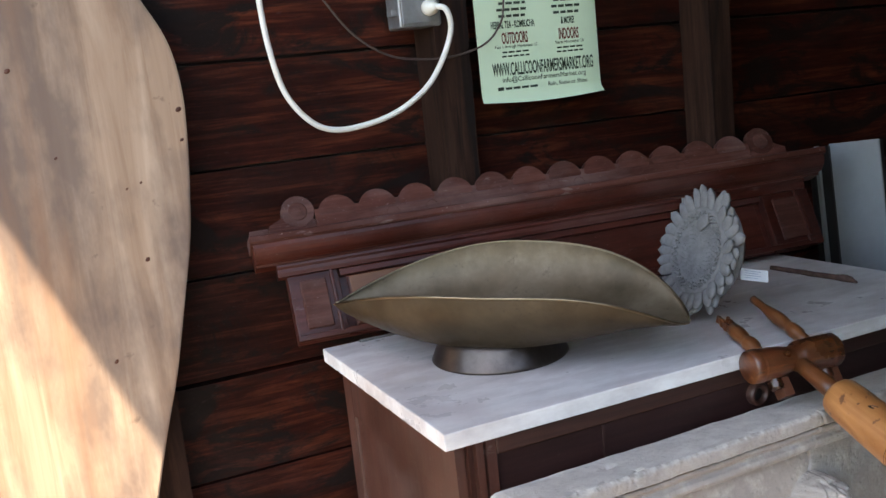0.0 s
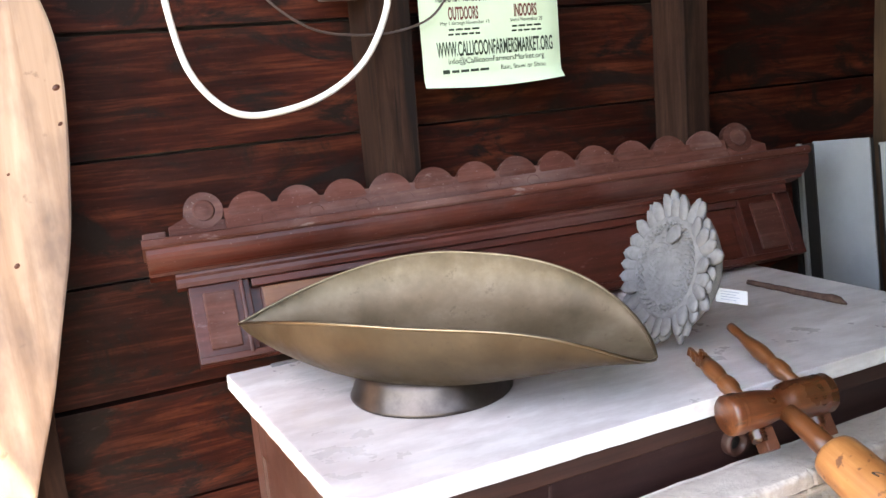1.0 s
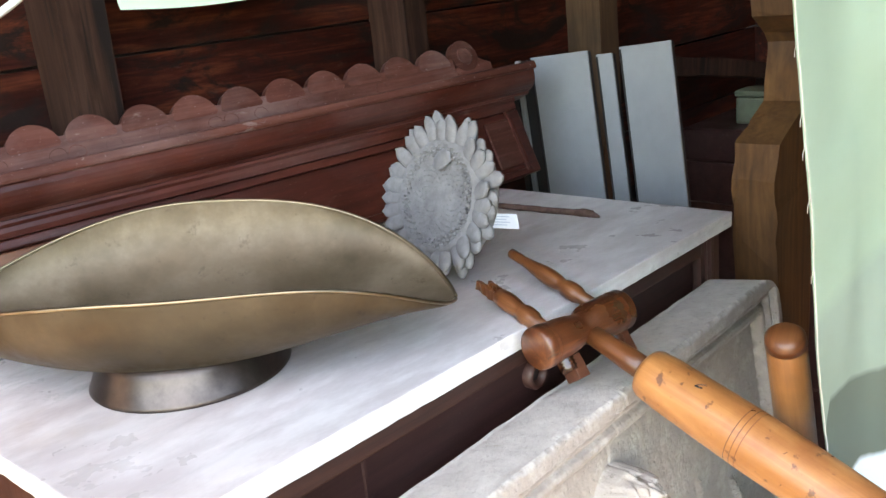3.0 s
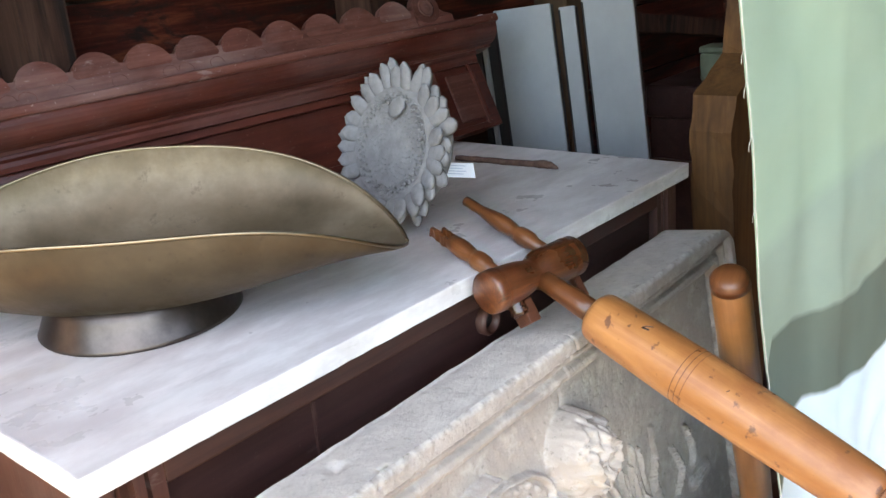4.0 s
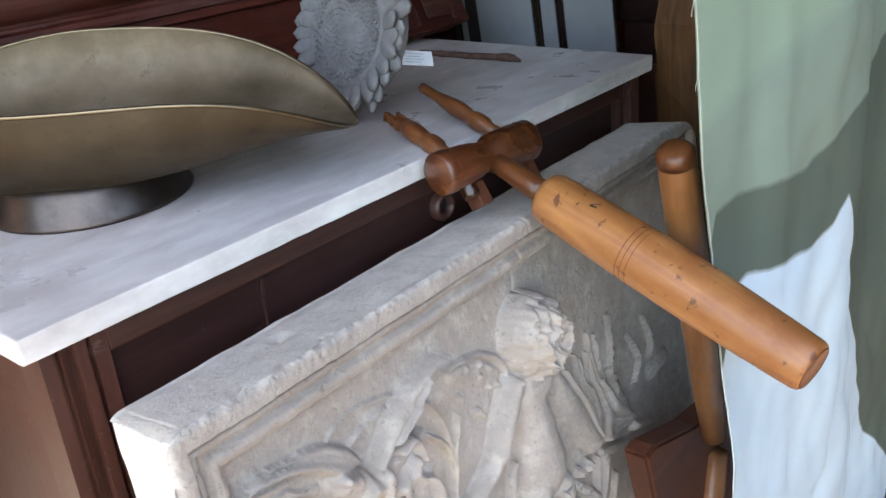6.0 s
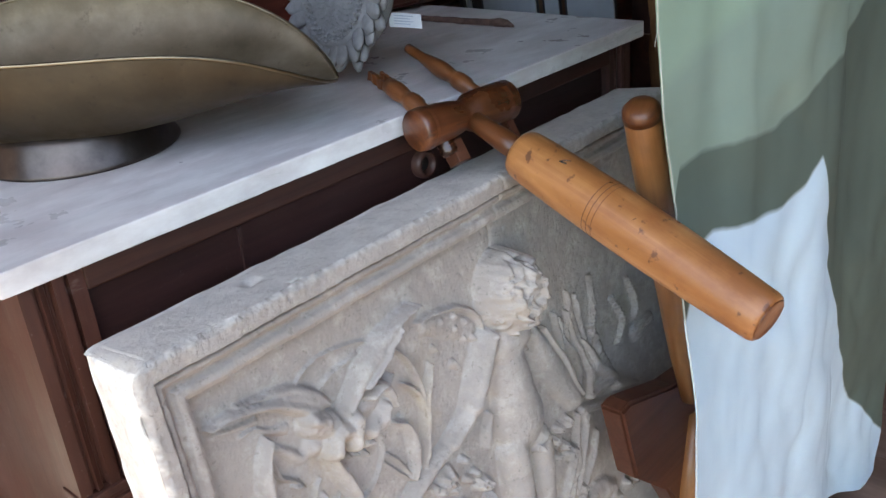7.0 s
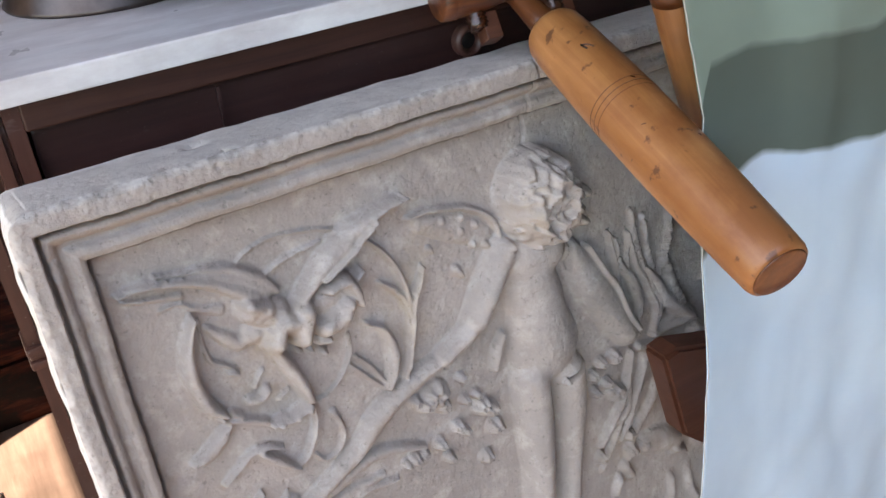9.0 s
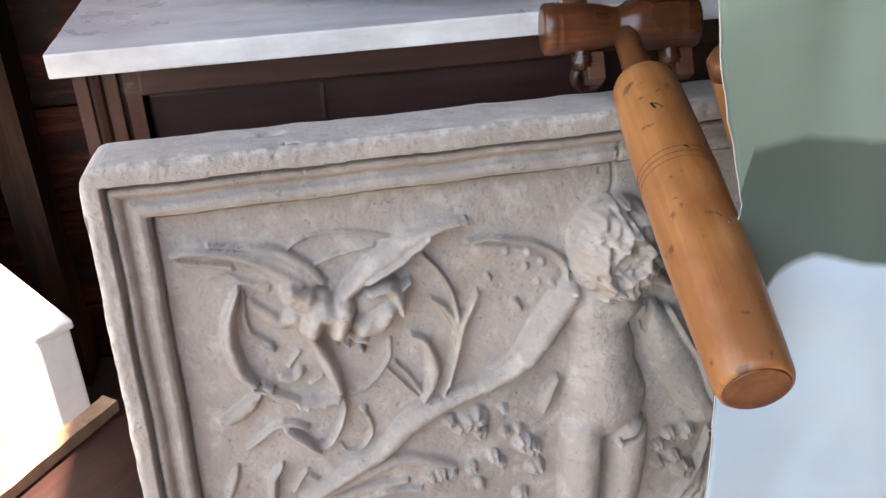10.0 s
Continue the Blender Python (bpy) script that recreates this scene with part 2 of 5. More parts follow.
M["wire"] = plain("brown_wire", (0.07, 0.048, 0.042), 0.5)
M["greybox"] = plain("grey_metal", (0.32, 0.32, 0.33), 0.45, 0.6, 40, 0.25)
M["panel"] = plain("grey_enamel", (0.26, 0.27, 0.285), 0.42, 0.0, 9, 0.14, 0.04)
M["paneldark"] = plain("near_black_case", (0.012, 0.012, 0.013), 0.8)
M["paper"] = plain("green_paper", (0.60, 0.74, 0.55), 0.7, 0.0, 8, 0.04, 0.03)
M["ink"] = plain("black_ink", (0.03, 0.05, 0.035), 0.7)
M["inkred"] = plain("red_ink", (0.17, 0.045, 0.04), 0.7)
M["tag"] = plain("white_card", (0.82, 0.84, 0.9), 0.6, 0.0, 20, 0.04)
M["tagink"] = plain("blue_ink", (0.50, 0.53, 0.68), 0.7)
M["string"] = plain("green_string", (0.35, 0.55, 0.12), 0.6)
M["boxwhite"] = plain("white_paint", (0.80, 0.79, 0.76), 0.6, 0.0, 30, 0.1, 0.1)
M["thread"] = plain("cotton_thread", (0.50, 0.50, 0.45), 0.9)
M["iron"] = plain("dark_iron", (0.05, 0.045, 0.042), 0.5, 0.8)
# Green taken darker: the corner's dimness is put into the colour.
M["tin"] = plain("dimmed_green_tin", (0.11, 0.125, 0.085), 0.5, 0.0, 25, 0.3, 0.1)
M["earth"] = plain("earth", (0.085, 0.08, 0.06), 0.95, 0.0, 3, 0.4, 0.4)


# ---- geometry helpers ----
def mesh(name, verts, faces, smooth=False):
    me = bpy.data.meshes.new(name)
    me.from_pydata([tuple(v) for v in verts], [], faces)
    me.update()
    if smooth:
        me.polygons.foreach_set("use_smooth", [True] * len(me.polygons))
    return me


def part(name, data, material, parent=None, label="", m=None):
    """Links a bmesh or a mesh as one mesh object under a thing or a part."""
    if isinstance(data, bmesh.types.BMesh):
        me = bpy.data.meshes.new(name)
        data.normal_update()
        data.to_mesh(me)
        data.free()
    else:
        me = data
    if material and not me.materials:
        me.materials.append(material)
    ob = new(name, me)
    if parent:
        ob.parent = parent
    if m is not None:
        ob.matrix_basis = m
    return tagged(ob, label)


def thing(name, label, category, m=None, group="", kind=""):
    ob = new(name)
    ob.empty_display_size = 0.05
    if m is not None:
        ob.matrix_basis = m
    return tagged(ob, label, category, group, kind)


def box(lo, hi, bevel=0.0, segments=2, bm=None):
    out = bm or bmesh.new()
    size = [h - l for l, h in zip(lo, hi)]
    mid = [(h + l) / 2 for l, h in zip(lo, hi)]
    r = bmesh.ops.create_cube(out, size=1.0, matrix=Matrix.Translation(mid) @ Matrix.Diagonal((*size, 1)))
    if bevel:
        edges = list({e for v in r["verts"] for e in v.link_edges})
        bmesh.ops.bevel(out, geom=edges, offset=bevel, segments=segments, profile=0.6, affect="EDGES")
    return out


def lathe(profile, n=40, axis="z", cap=True):
    """A turned mesh: profile of (radius, along)."""
    verts, faces = [], []
    for r, a in profile:
        for k in range(n):
            c, s = r * math.cos(2 * math.pi * k / n), r * math.sin(2 * math.pi * k / n)
            verts.append({"z": (c, s, a), "y": (c, a, -s), "x": (a, c, s)}[axis])
    for j in range(len(profile) - 1):
        for k in range(n):
            l = (k + 1) % n
            faces.append((j * n + k, j * n + l, (j + 1) * n + l, (j + 1) * n + k))
    if cap:
        faces.append(tuple(range(n - 1, -1, -1)))
        faces.append(tuple(range((len(profile) - 1) * n, len(profile) * n)))
    return mesh("turned", verts, faces, True)


def smooth_line(points, steps=8):
    """A Catmull-Rom line through the points."""
    p = [Vector(q) for q in points]
    p = [2 * p[0] - p[1]] + p + [2 * p[-1] - p[-2]]
    out = []
    for i in range(1, len(p) - 2):
        for k in range(steps):
            t = k / steps
            out.append(0.5 * (2 * p[i] + (p[i + 1] - p[i - 1]) * t + (2 * p[i - 1] - 5 * p[i] + 4 * p[i + 1] - p[i + 2]) * t * t
                              + (3 * p[i] - p[i - 1] - 3 * p[i + 1] + p[i + 2]) * t ** 3))
    return out + [p[-2]]


def tube(points, r, n=10, steps=8):
    line = smooth_line(points, steps)
    verts, faces = [], []
    side = None
    for i, q in enumerate(line):
        d = (line[min(i + 1, len(line) - 1)] - line[max(i - 1, 0)]).normalized()
        if side is None:
            side = d.orthogonal().normalized()
        side = (side - d * side.dot(d)).normalized()
        up = d.cross(side)
        for k in range(n):
            a = 2 * math.pi * k / n
            verts.append(q + r * (math.cos(a) * side + math.sin(a) * up))
    for i in range(len(line) - 1):
        for k in range(n):
            l = (k + 1) % n
            faces.append((i * n + k, i * n + l, (i + 1) * n + l, (i + 1) * n + k))
    faces += [tuple(range(n - 1, -1, -1)), tuple(range((len(line) - 1) * n, len(line) * n))]
    return mesh("tube", verts, faces, True)


def prism(outline, lo, hi, plane="xz", bevel=0.0):
    """A flat outline given thickness along the third axis."""
    bm = bmesh.new()
    put = {"xz": lambda a, b, c: (a, c, b), "xy": lambda a, b, c: (a, b, c), "yz": lambda a, b, c: (c, a, b)}[plane]
    low = [bm.verts.new(put(a, b, lo)) for a, b in outline]
    high = [bm.verts.new(put(a, b, hi)) for a, b in outline]
    bm.faces.new(low)
    bm.faces.new(high[::-1])
    n = len(outline)
    for k in range(n):
        bm.faces.new((low[k], high[k], high[(k + 1) % n], low[(k + 1) % n]))
    if n > 40:
        bmesh.ops.triangulate(bm, faces=[f for f in bm.faces if len(f.verts) > 4], ngon_method="EAR_CLIP")
    bmesh.ops.recalc_face_normals(bm, faces=bm.faces)
    if bevel:
        bmesh.ops.bevel(bm, geom=[e for e in bm.edges if len(e.link_faces) == 2 and e.calc_face_angle(0) > 0.6], offset=bevel, segments=2, affect="EDGES")
    return bm


def run(profile, length, caps=True):
    """A moulding: profile of (out, up), run along x; out is towards -y."""
    verts = [(x, -o, u) for x in (0, length) for o, u in profile]
    n = len(profile)
    faces = [(k, (k + 1) % n, n + (k + 1) % n, n + k) for k in range(n)]
    if caps:
        faces += [tuple(range(n - 1, -1, -1)), tuple(range(n, 2 * n))]
    return mesh("moulding", verts, faces)


def frame_of(origin, along, lean):
    """A pose with x along a level line and z leaning back by some degrees from upright."""
    x = Vector(along).normalized()
    back = Vector((0, 0, 1)).cross(x).normalized()
    z = (Vector((0, 0, 1)) * math.cos(radians(lean)) + back * math.sin(radians(lean)))
    z = (z - x * z.dot(x)).normalized()
    y = z.cross(x)
    m = Matrix((x, y, z)).transposed().to_4x4()
    m.translation = origin
    return m


# ---- structure ----
def board(x0, x1, y0, y1, z0, z1, wob=0.0015, seed=0):
    """A plank with slightly uneven long edges and softened arrises."""
    rnd = random.Random(seed)
    bm = box((x0, y0, z0), (x1, y1, z1))
    long = max(range(3), key=lambda k: (x1 - x0, y1 - y0, z1 - z0)[k])
    cuts = [e for e in bm.edges if abs((e.verts[0].co - e.verts[1].co)[long]) > 0.01]
    bmesh.ops.subdivide_edges(bm, edges=cuts, cuts=7)
    for v in bm.verts:
        v.co += Vector([0 if k == long else rnd.uniform(-wob, wob) for k in range(3)])
    return bm


ground = part("ground", mesh("ground", [(-400, -400, -0.16), (400, -400, -0.16), (400, 400, -0.16), (-400, 400, -0.16)], [(0, 1, 2, 3)]), M["earth"])
tagged(ground, "bare trodden earth round the shed", "ground", kind="structure")

floor = thing("floor", "worn red-brown wooden floor boards", "floor", kind="structure")
for k in range(24):
    x0 = -1.5 + 0.14 * k
    part("floor_board", board(x0, x0 + 0.136, -1.5, 0.71, -0.03, 0.0, 0.001, k), M["floor"], floor)
part("joist_bed", box((-1.5, -1.5, -0.159), (1.86, 0.71, -0.034)), M["stud"], floor)

wall_back = thing("wall_back", "dark red-brown barn plank wall on rough studs", "wall", kind="structure")
for k in range(15):
    z0 = -0.07 + 0.186 * k
    part("plank", board(-2.6, 2.6, 0.712, 0.735, z0 + 0.003, z0 + 0.183, 0.0015, 40 + k), M["plank"], wall_back)
part("backing", box((-2.6, 0.738, -0.07), (2.6, 0.76, 2.69)), M["blackwire"], wall_back)
STUDS = ((-0.87, 0.052, "stud"), (-0.265, 0.052, "stud"), (0.324, 0.068, "stud"), (0.951, 0.056, "stud"), (1.575, 0.072, "studtan"))
for k, (x0, w, mat) in enumerate(STUDS):
    part("stud", board(x0, x0 + w, 0.622, 0.711, 0.0, 2.69, 0.0025, 70 + k), M[mat], wall_back)
part("brace", board(-0.42, 0.42, -0.03, 0.03, -0.022, 0.022, 0.003, 90), M["stud"], wall_back, m=pose(2.18, 0.590, 0.785, 0, 9, 0))

wall_right = thing("wall_right", "dark plank end wall of the shed", "wall", kind="structure")
for k in range(15):
    z0 = -0.07 + 0.186 * k
    part("plank", board(2.6, 2.625, -1.6, 0.735, z0 + 0.003, z0 + 0.183, 0.0015, 110 + k), M["plank"], wall_right)
part("backing", box((2.63, -1.6, -0.07), (2.65, 0.76, 2.69)), M["blackwire"], wall_right)

# Added out of view: blocks front-right light so the left side leads.
shade_wall_front = thing("shade_wall_front", "unseen dark plank wall added to cut light from front right", "wall", kind="structure")
for k in range(15):
    z0 = -0.07 + 0.186 * k
    part("plank", board(0.75, 2.6, -1.625, -1.6, z0 + 0.003, z0 + 0.183, 0.0015, 140 + k), M["plank"], shade_wall_front)

# Unseen wall, put here to keep low front sky off the relief.
wall_opposite = part("wall_opposite", box((-0.9, -4.3, -0.16), (7.0, -4.1, 2.8)), M["roof"])
tagged(wall_opposite, "plain dark wall added out of view to block low sky", "wall", kind="structure")

# Roof out of view: its edges shape the sun patch and dim the wall.
roof = part("ceiling", box((-1.125, -1.156, 2.70), (2.7, 0.9, 2.76)), M["roof"])
# Second unseen piece, added to darken the right-hand corner.
bay = part("ceiling", box((1.0, -1.63, 2.70), (2.7, -1.157, 2.76)), M["roof"])
tagged(bay, "dark boarded roof out of view that shades the shed", "roof", kind="structure")
tagged(roof, "dark boarded roof out of view that shades the shed", "roof", kind="structure")


# ---- dresser with marble top ----
def dresser():
    d = thing("dresser", "dark walnut dresser with fluted corner posts and marble top", "dresser")
    part("side_panel", box((0.024, 0.03, 0.05), (0.04, 0.43, 0.737)), M["walnutz"], d)
    part("side_panel", box((0.88, 0.03, 0.05), (0.896, 0.43, 0.737)), M["walnutz"], d)
    part("back_panel", box((0.04, 0.42, 0.05), (0.88, 0.43, 0.737)), M["drawer"], d)
    # fluted front posts with a collar
    for x0 in (0.016, 0.850):
        ribs = [(0, 0.012), (0.011, 0.012), (0.012, 0.017), (0.015, 0.017), (0.016, 0.011), (0.021, 0.013), (0.023, 0.018), (0.026, 0.018),
                (0.027, 0.010), (0.036, 0.010), (0.037, 0.017), (0.040, 0.017), (0.041, 0.012), (0.054, 0.012), (0.054, 0.05), (0, 0.05)]
        post = part("corner_post", prism([(x0 + a, b) for a, b in ribs], 0.0, 0.738, "xy"), M["walnutz"], d)
        for z0, h, o in ((0.512, 0.008, 0.006), (0.520, 0.006, 0.003), (0.526, 0.008, 0.006)):
            part("collar", box((x0 - o * 0.4, 0.012 - o, z0), (x0 + 0.055, 0.045, z0 + h), 0.002), M["walnutz"], post)
    for x0 in (0.020, 0.858):
        part("back_post", box((x0, 0.40, 0.0), (x0 + 0.04, 0.44, 0.738), 0.003), M["walnutz"], d)
    part("side_rail", box((0.020, 0.05, 0.66), (0.0235, 0.40, 0.738)), M["walnutz"], d)
    part("side_rail", box((0.020, 0.05, 0.05), (0.0235, 0.40, 0.13)), M["walnutz"], d)
    part("top_rail", box((0.070, 0.010, 0.714), (0.850, 0.05, 0.738), 0.002), M["walnut"], d)
    for z0, h in ((0.535, 0.176), (0.36, 0.165), (0.185, 0.165)):
        dr = part("drawer", box((0.073, 0.022, z0), (0.847, 0.05, z0 + h), 0.003), M["drawer"], d)
        for a in (0.245, 0.69):
            if z0 < 0.5:
                part("knob", lathe([(0.004, 0.022), (0.008, 0.012), (0.015, 0.004), (0.012, -0.002), (0.002, -0.004)], 20, "y"), M["walnut"], dr, m=pose(a, 0, z0 + h / 2))
    part("drawer_seam", box((0.2245, 0.0185, 0.538), (0.2275, 0.0219, 0.708)), M["drawer"], d)
    part("bottom_rail", box((0.070, 0.012, 0.08), (0.850, 0.05, 0.182), 0.003), M["walnut"], d)
    part("escutcheon", lathe([(0.0085, 0.022), (0.0085, 0.015), (0.011, 0.011), (0.014, 0.010), (0.0165, 0.014), (0.0165, 0.022)], 28, "y", cap=False), M["walnutz"], d,
         m=pose(0.477, 0.0, 0.690))
    part("keyhole", lathe([(0.0085, 0.0215), (0.0085, 0.0185)], 20, "y"), M["blackwire"], d, m=pose(0.477, 0.0, 0.690))
    return d


dresser()


def marble_top():
    """A marble slab with a worn, slightly rounded arris."""
    bm = box((0, 0, 0.7385), (0.922, 0.462, 0.76))
    bmesh.ops.bevel(bm, geom=list(bm.edges), offset=0.0022, segments=2, profile=0.6, affect="EDGES")
    bmesh.ops.subdivide_edges(bm, edges=[e for e in bm.edges if e.calc_length() > 0.1], cuts=60)
    for v in bm.verts:
        n = noise.noise(v.co * 60) + 0.6 * noise.noise(v.co * 170)
        if v.co.y < 0.004 or v.co.x < 0.004:
            edge = 1.0 if 0.7385 < v.co.z < 0.7415 or v.co.z > 0.7575 else 0.3
            if v.co.y < 0.004:
                v.co.y += 0.0011 * edge * max(0, n)
            if v.co.x < 0.004:
                v.co.x += 0.0011 * edge * max(0, n)
    # Top duller, edges lighter: the front light is put into their colours.
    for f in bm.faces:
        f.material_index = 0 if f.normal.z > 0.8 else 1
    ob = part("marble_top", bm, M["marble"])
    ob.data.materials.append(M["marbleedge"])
    return tagged(ob, "white marble top with faint grey veins on a dresser", "tabletop")


marble_top()


# ---- leaning furniture crest ----
def crest():
    m = frame_of((-0.022, 0.517, 0.7605), (1.03, -0.131, 0.013), 25)
    d = thing("furniture_crest", "dusty mahogany furniture crest with scalloped top, leaning on studs", "furniture part", m)
    LEN = 1.005
    part("back_board", box((0.0, 0.006, 0.0), (LEN, 0.022, 0.17)), M["crest"], d)
    # end blocks with a raised worn tablet
    for x0, wide in ((0.0, 0.085), (LEN - 0.085, 0.105)):
        blk = part("end_block", box((x0, -0.012, 0.0), (x0 + wide, 0.006, 0.112), 0.002), M["crest"], d)
        part("tablet", box((x0 + 0.018, -0.017, 0.018), (x0 + wide - 0.023, -0.0121, 0.100), 0.0025), M["crestdust"], blk)
        part("bead", box((x0 + 0.070, -0.018, 0.006), (x0 + 0.076, -0.0121, 0.112), 0.002), M["crest"], blk)
    part("bottom_strip", box((0.0, -0.016, 0.0), (LEN, -0.0122, 0.010), 0.0015), M["crest"], d)
    part("long_panel", box((0.100, -0.003, 0.012), (LEN - 0.100, 0.0055, 0.100), 0.002), M["crest"], d)
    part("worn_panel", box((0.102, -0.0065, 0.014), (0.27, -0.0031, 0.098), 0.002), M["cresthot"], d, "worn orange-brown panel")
    part("panel_frame", box((0.088, -0.010, 0.100), (LEN - 0.088, 0.0055, 0.112), 0.002), M["crest"], d)
    # stepped bed moulding, ovolo and fillet
    bed = [(0.010, 0.112), (0.016, 0.112), (0.018, 0.118), (0.018, 0.124), (0.022, 0.127), (0.022, 0.131), (-0.006, 0.131), (-0.006, 0.112)]
    part("bed_moulding", run(bed, LEN + 0.028), M["crest"], d, m=pose(-0.014, 0, 0))
    ovo = [(0.024, 0.1312)] + [(0.026 + 0.030 * math.sin(a) ** 1.0, 0.135 + 0.026 * (1 - math.cos(a))) for a in [k * math.pi / 14 for k in range(8)]]
    ovo += [(0.057, 0.163), (-0.006, 0.163), (-0.006, 0.1312)]
    part("cornice", run(ovo, LEN + 0.096), M["crest"], d, m=pose(-0.048, 0, 0))
    fil = [(0.060, 0.1632), (0.062, 0.166), (0.062, 0.174), (0.058, 0.177), (0.016, 0.184), (-0.010, 0.184), (-0.010, 0.1632)]
    part("top_fillet", run(fil, LEN + 0.104), M["crestdust"], d, m=pose(-0.052, 0, 0))
    # scalloped cresting: a base board, a half disc for each scallop, a scroll at each end
    def arc(cx, cz, r, a0, a1, n=12):
        return [(cx + r * math.cos(radians(a0 + (a1 - a0) * k / n)), cz + r * math.sin(radians(a0 + (a1 - a0) * k / n))) for k in range(n + 1)]
    scal = part("cresting_board", box((0.068, -0.004, 0.1805), (LEN - 0.068, 0.012, 0.224), 0.0015), M["crestdust"], d)
    for x in (-0.012, LEN - 0.0678):
        part("cresting_end", box((x, -0.004, 0.1805), (x + 0.0798, 0.012, 0.207), 0.0015), M["crestdust"], d)
    n, x0, x1 = 12, 0.072, LEN - 0.072
    half_disc = None
    for k in range(n):
        c = x0 + (x1 - x0) * (k + 0.5) / n
        if half_disc is None:
            half_disc = part("scallop", prism([(-0.030, 0.0)] + arc(0, 0.0, 0.0345, 172, 8)[0:] + [(0.030, 0.0)], -0.0045, 0.0115, "xz", 0.0012), M["crestdust"], scal, m=pose(c, 0, 0.2105))
        else:
            part("scallop", half_disc.data, M["crestdust"], scal, m=pose(c, 0, 0.2105))
    for x in (0.040, LEN - 0.040):
        sc = part("scroll", prism(arc(0, 0, 0.0285, 0, 345, 23), -0.0050, 0.0115, "xz", 0.0012), M["crestdust"], scal, m=pose(x, 0, 0.224))
        part("scroll_boss", lathe([(0.016, -0.0042), (0.016, -0.0060), (0.013, -0.0054), (0.008, -0.0054), (0.006, -0.0066), (0.002, -0.0068)], 24, "y"), M["crestdust"], sc)
    for x, s in ((0.0, 1), (LEN, -1)):
        hollow = [(x + s * q, w) for q, w in ((-0.010, 0.2072), (0.026, 0.2072), (0.026, 0.222), (0.014, 0.2195), (0.006, 0.2140))]
        part("shoulder", prism(hollow, -0.0035, 0.0115, "xz"), M["crestdust"], scal)
    # thin carved curls in the valleys
    for k in range(n + 1):
        c = x0 + (x1 - x0) * k / n
        for s in ((-1,) if k % 3 else (-1, 1)):
            part("carved_curl", tube([(c + s * (0.001 + 0.011 * (1 - math.cos(q))), -0.0040, 0.199 + (0.011 - 0.0006 * j) * math.sin(q)) for j, q in enumerate([i * math.pi / 5 for i in range(9)])], 0.0004, 5, 2), M["crestdust"], scal)
    part("end_tab", box((-0.05, -0.05, 0.1772), (-0.018, -0.012, 0.188), 0.003), M["crestdust"], d)
    return d


crest()


# ---- brass scale pan ----
def scale_pan():
    tip, lip = Vector((0.018, 0.42, 0)), Vector((0.378, 0.03, 0))
    a = math.degrees(math.atan2((lip - tip).y, (lip - tip).x))
    mid = (tip + lip) / 2
    d = thing("scale_pan", "aged brass scoop-shaped scale pan on a round foot", "scale pan", pose(mid.x, mid.y, 0.76, 0, 0, a))
    half = 0.2655
    NS, NT = 96, 48

    def width(s):
        w = 0.128 * max(0.0, 1 - abs(s) ** (2.0 if s < 0 else 2.6)) ** (0.95 if s < 0 else 0.60)
        return max(w, 0.003)

    def rim(s):
        e = (1 - s * s)
        return 0.077 * (1 - s) / 2 + 0.050 * (1 + s) / 2 + 0.066 * e ** 1.0 + 0.034 * max(0, s) ** 1.7 * e ** 0.8

    def keel(s):
        e = max(0.0, 1 - abs(s) ** 2.1)
        return rim(s) - (rim(s) - 0.022) * e ** (0.60 if s < 0 else 0.55)

    def at(s, t, inset):
        w, r, k = width(s), rim(s), keel(s)
        ang = t * math.pi / 2
        y = w * math.sin(ang) * (1 - inset / 0.13)
        z = r - (r - k) * math.cos(ang) ** 0.9 if abs(t) < 1 else r
        z += 0.10 * y + (0.32 * max(0, s) ** 2 * (1 - s * s) * -y if y < 0 else 0.0) + (inset if abs(t) < 0.999 else 0.0)
        return Vector((half * s, y, z))

    verts, faces = [], []
    for lay in (0.0, 0.0016):
        for i in range(NS + 1):
            s = -math.cos(math.pi * i / NS)
            for j in range(NT + 1):
                verts.append(at(s, -1 + 2 * j / NT, lay))
    row = NT + 1
    size = (NS + 1) * row
    for i in range(NS):
        for j in range(NT):
            q = (i * row + j, i * row + j + 1, (i + 1) * row + j + 1, (i + 1) * row + j)
            faces.append(q[::-1])
            faces.append(tuple(size + v for v in q))
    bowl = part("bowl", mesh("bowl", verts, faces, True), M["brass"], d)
    # Outer faces take a darker, browner brass tone than the inside.
    bowl.data.materials.append(M["brassouter"])
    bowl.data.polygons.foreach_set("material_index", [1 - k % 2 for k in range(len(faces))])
    # Rim brass is lighter than the bowl: a thin highlight painted on.
    for side in (-1, 1):
        line = [at(-math.cos(math.pi * i / 40), side, 0) for i in range(41)]
        part("rolled_rim", tube(line, 0.0019, 8, 2), M["brassrim"], d, "rolled rim with its bright highlight put into lighter brass")
    prof = [(0.093, 0.0), (0.0945, 0.002), (0.093, 0.0045), (0.089, 0.014), (0.084, 0.026), (0.081, 0.040), (0.0795, 0.040), (0.0825, 0.026), (0.087, 0.013), (0.090, 0.003), (0.090, 0.0)]
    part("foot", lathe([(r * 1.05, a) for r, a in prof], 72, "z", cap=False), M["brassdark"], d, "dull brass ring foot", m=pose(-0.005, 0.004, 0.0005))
    return d


scale_pan()


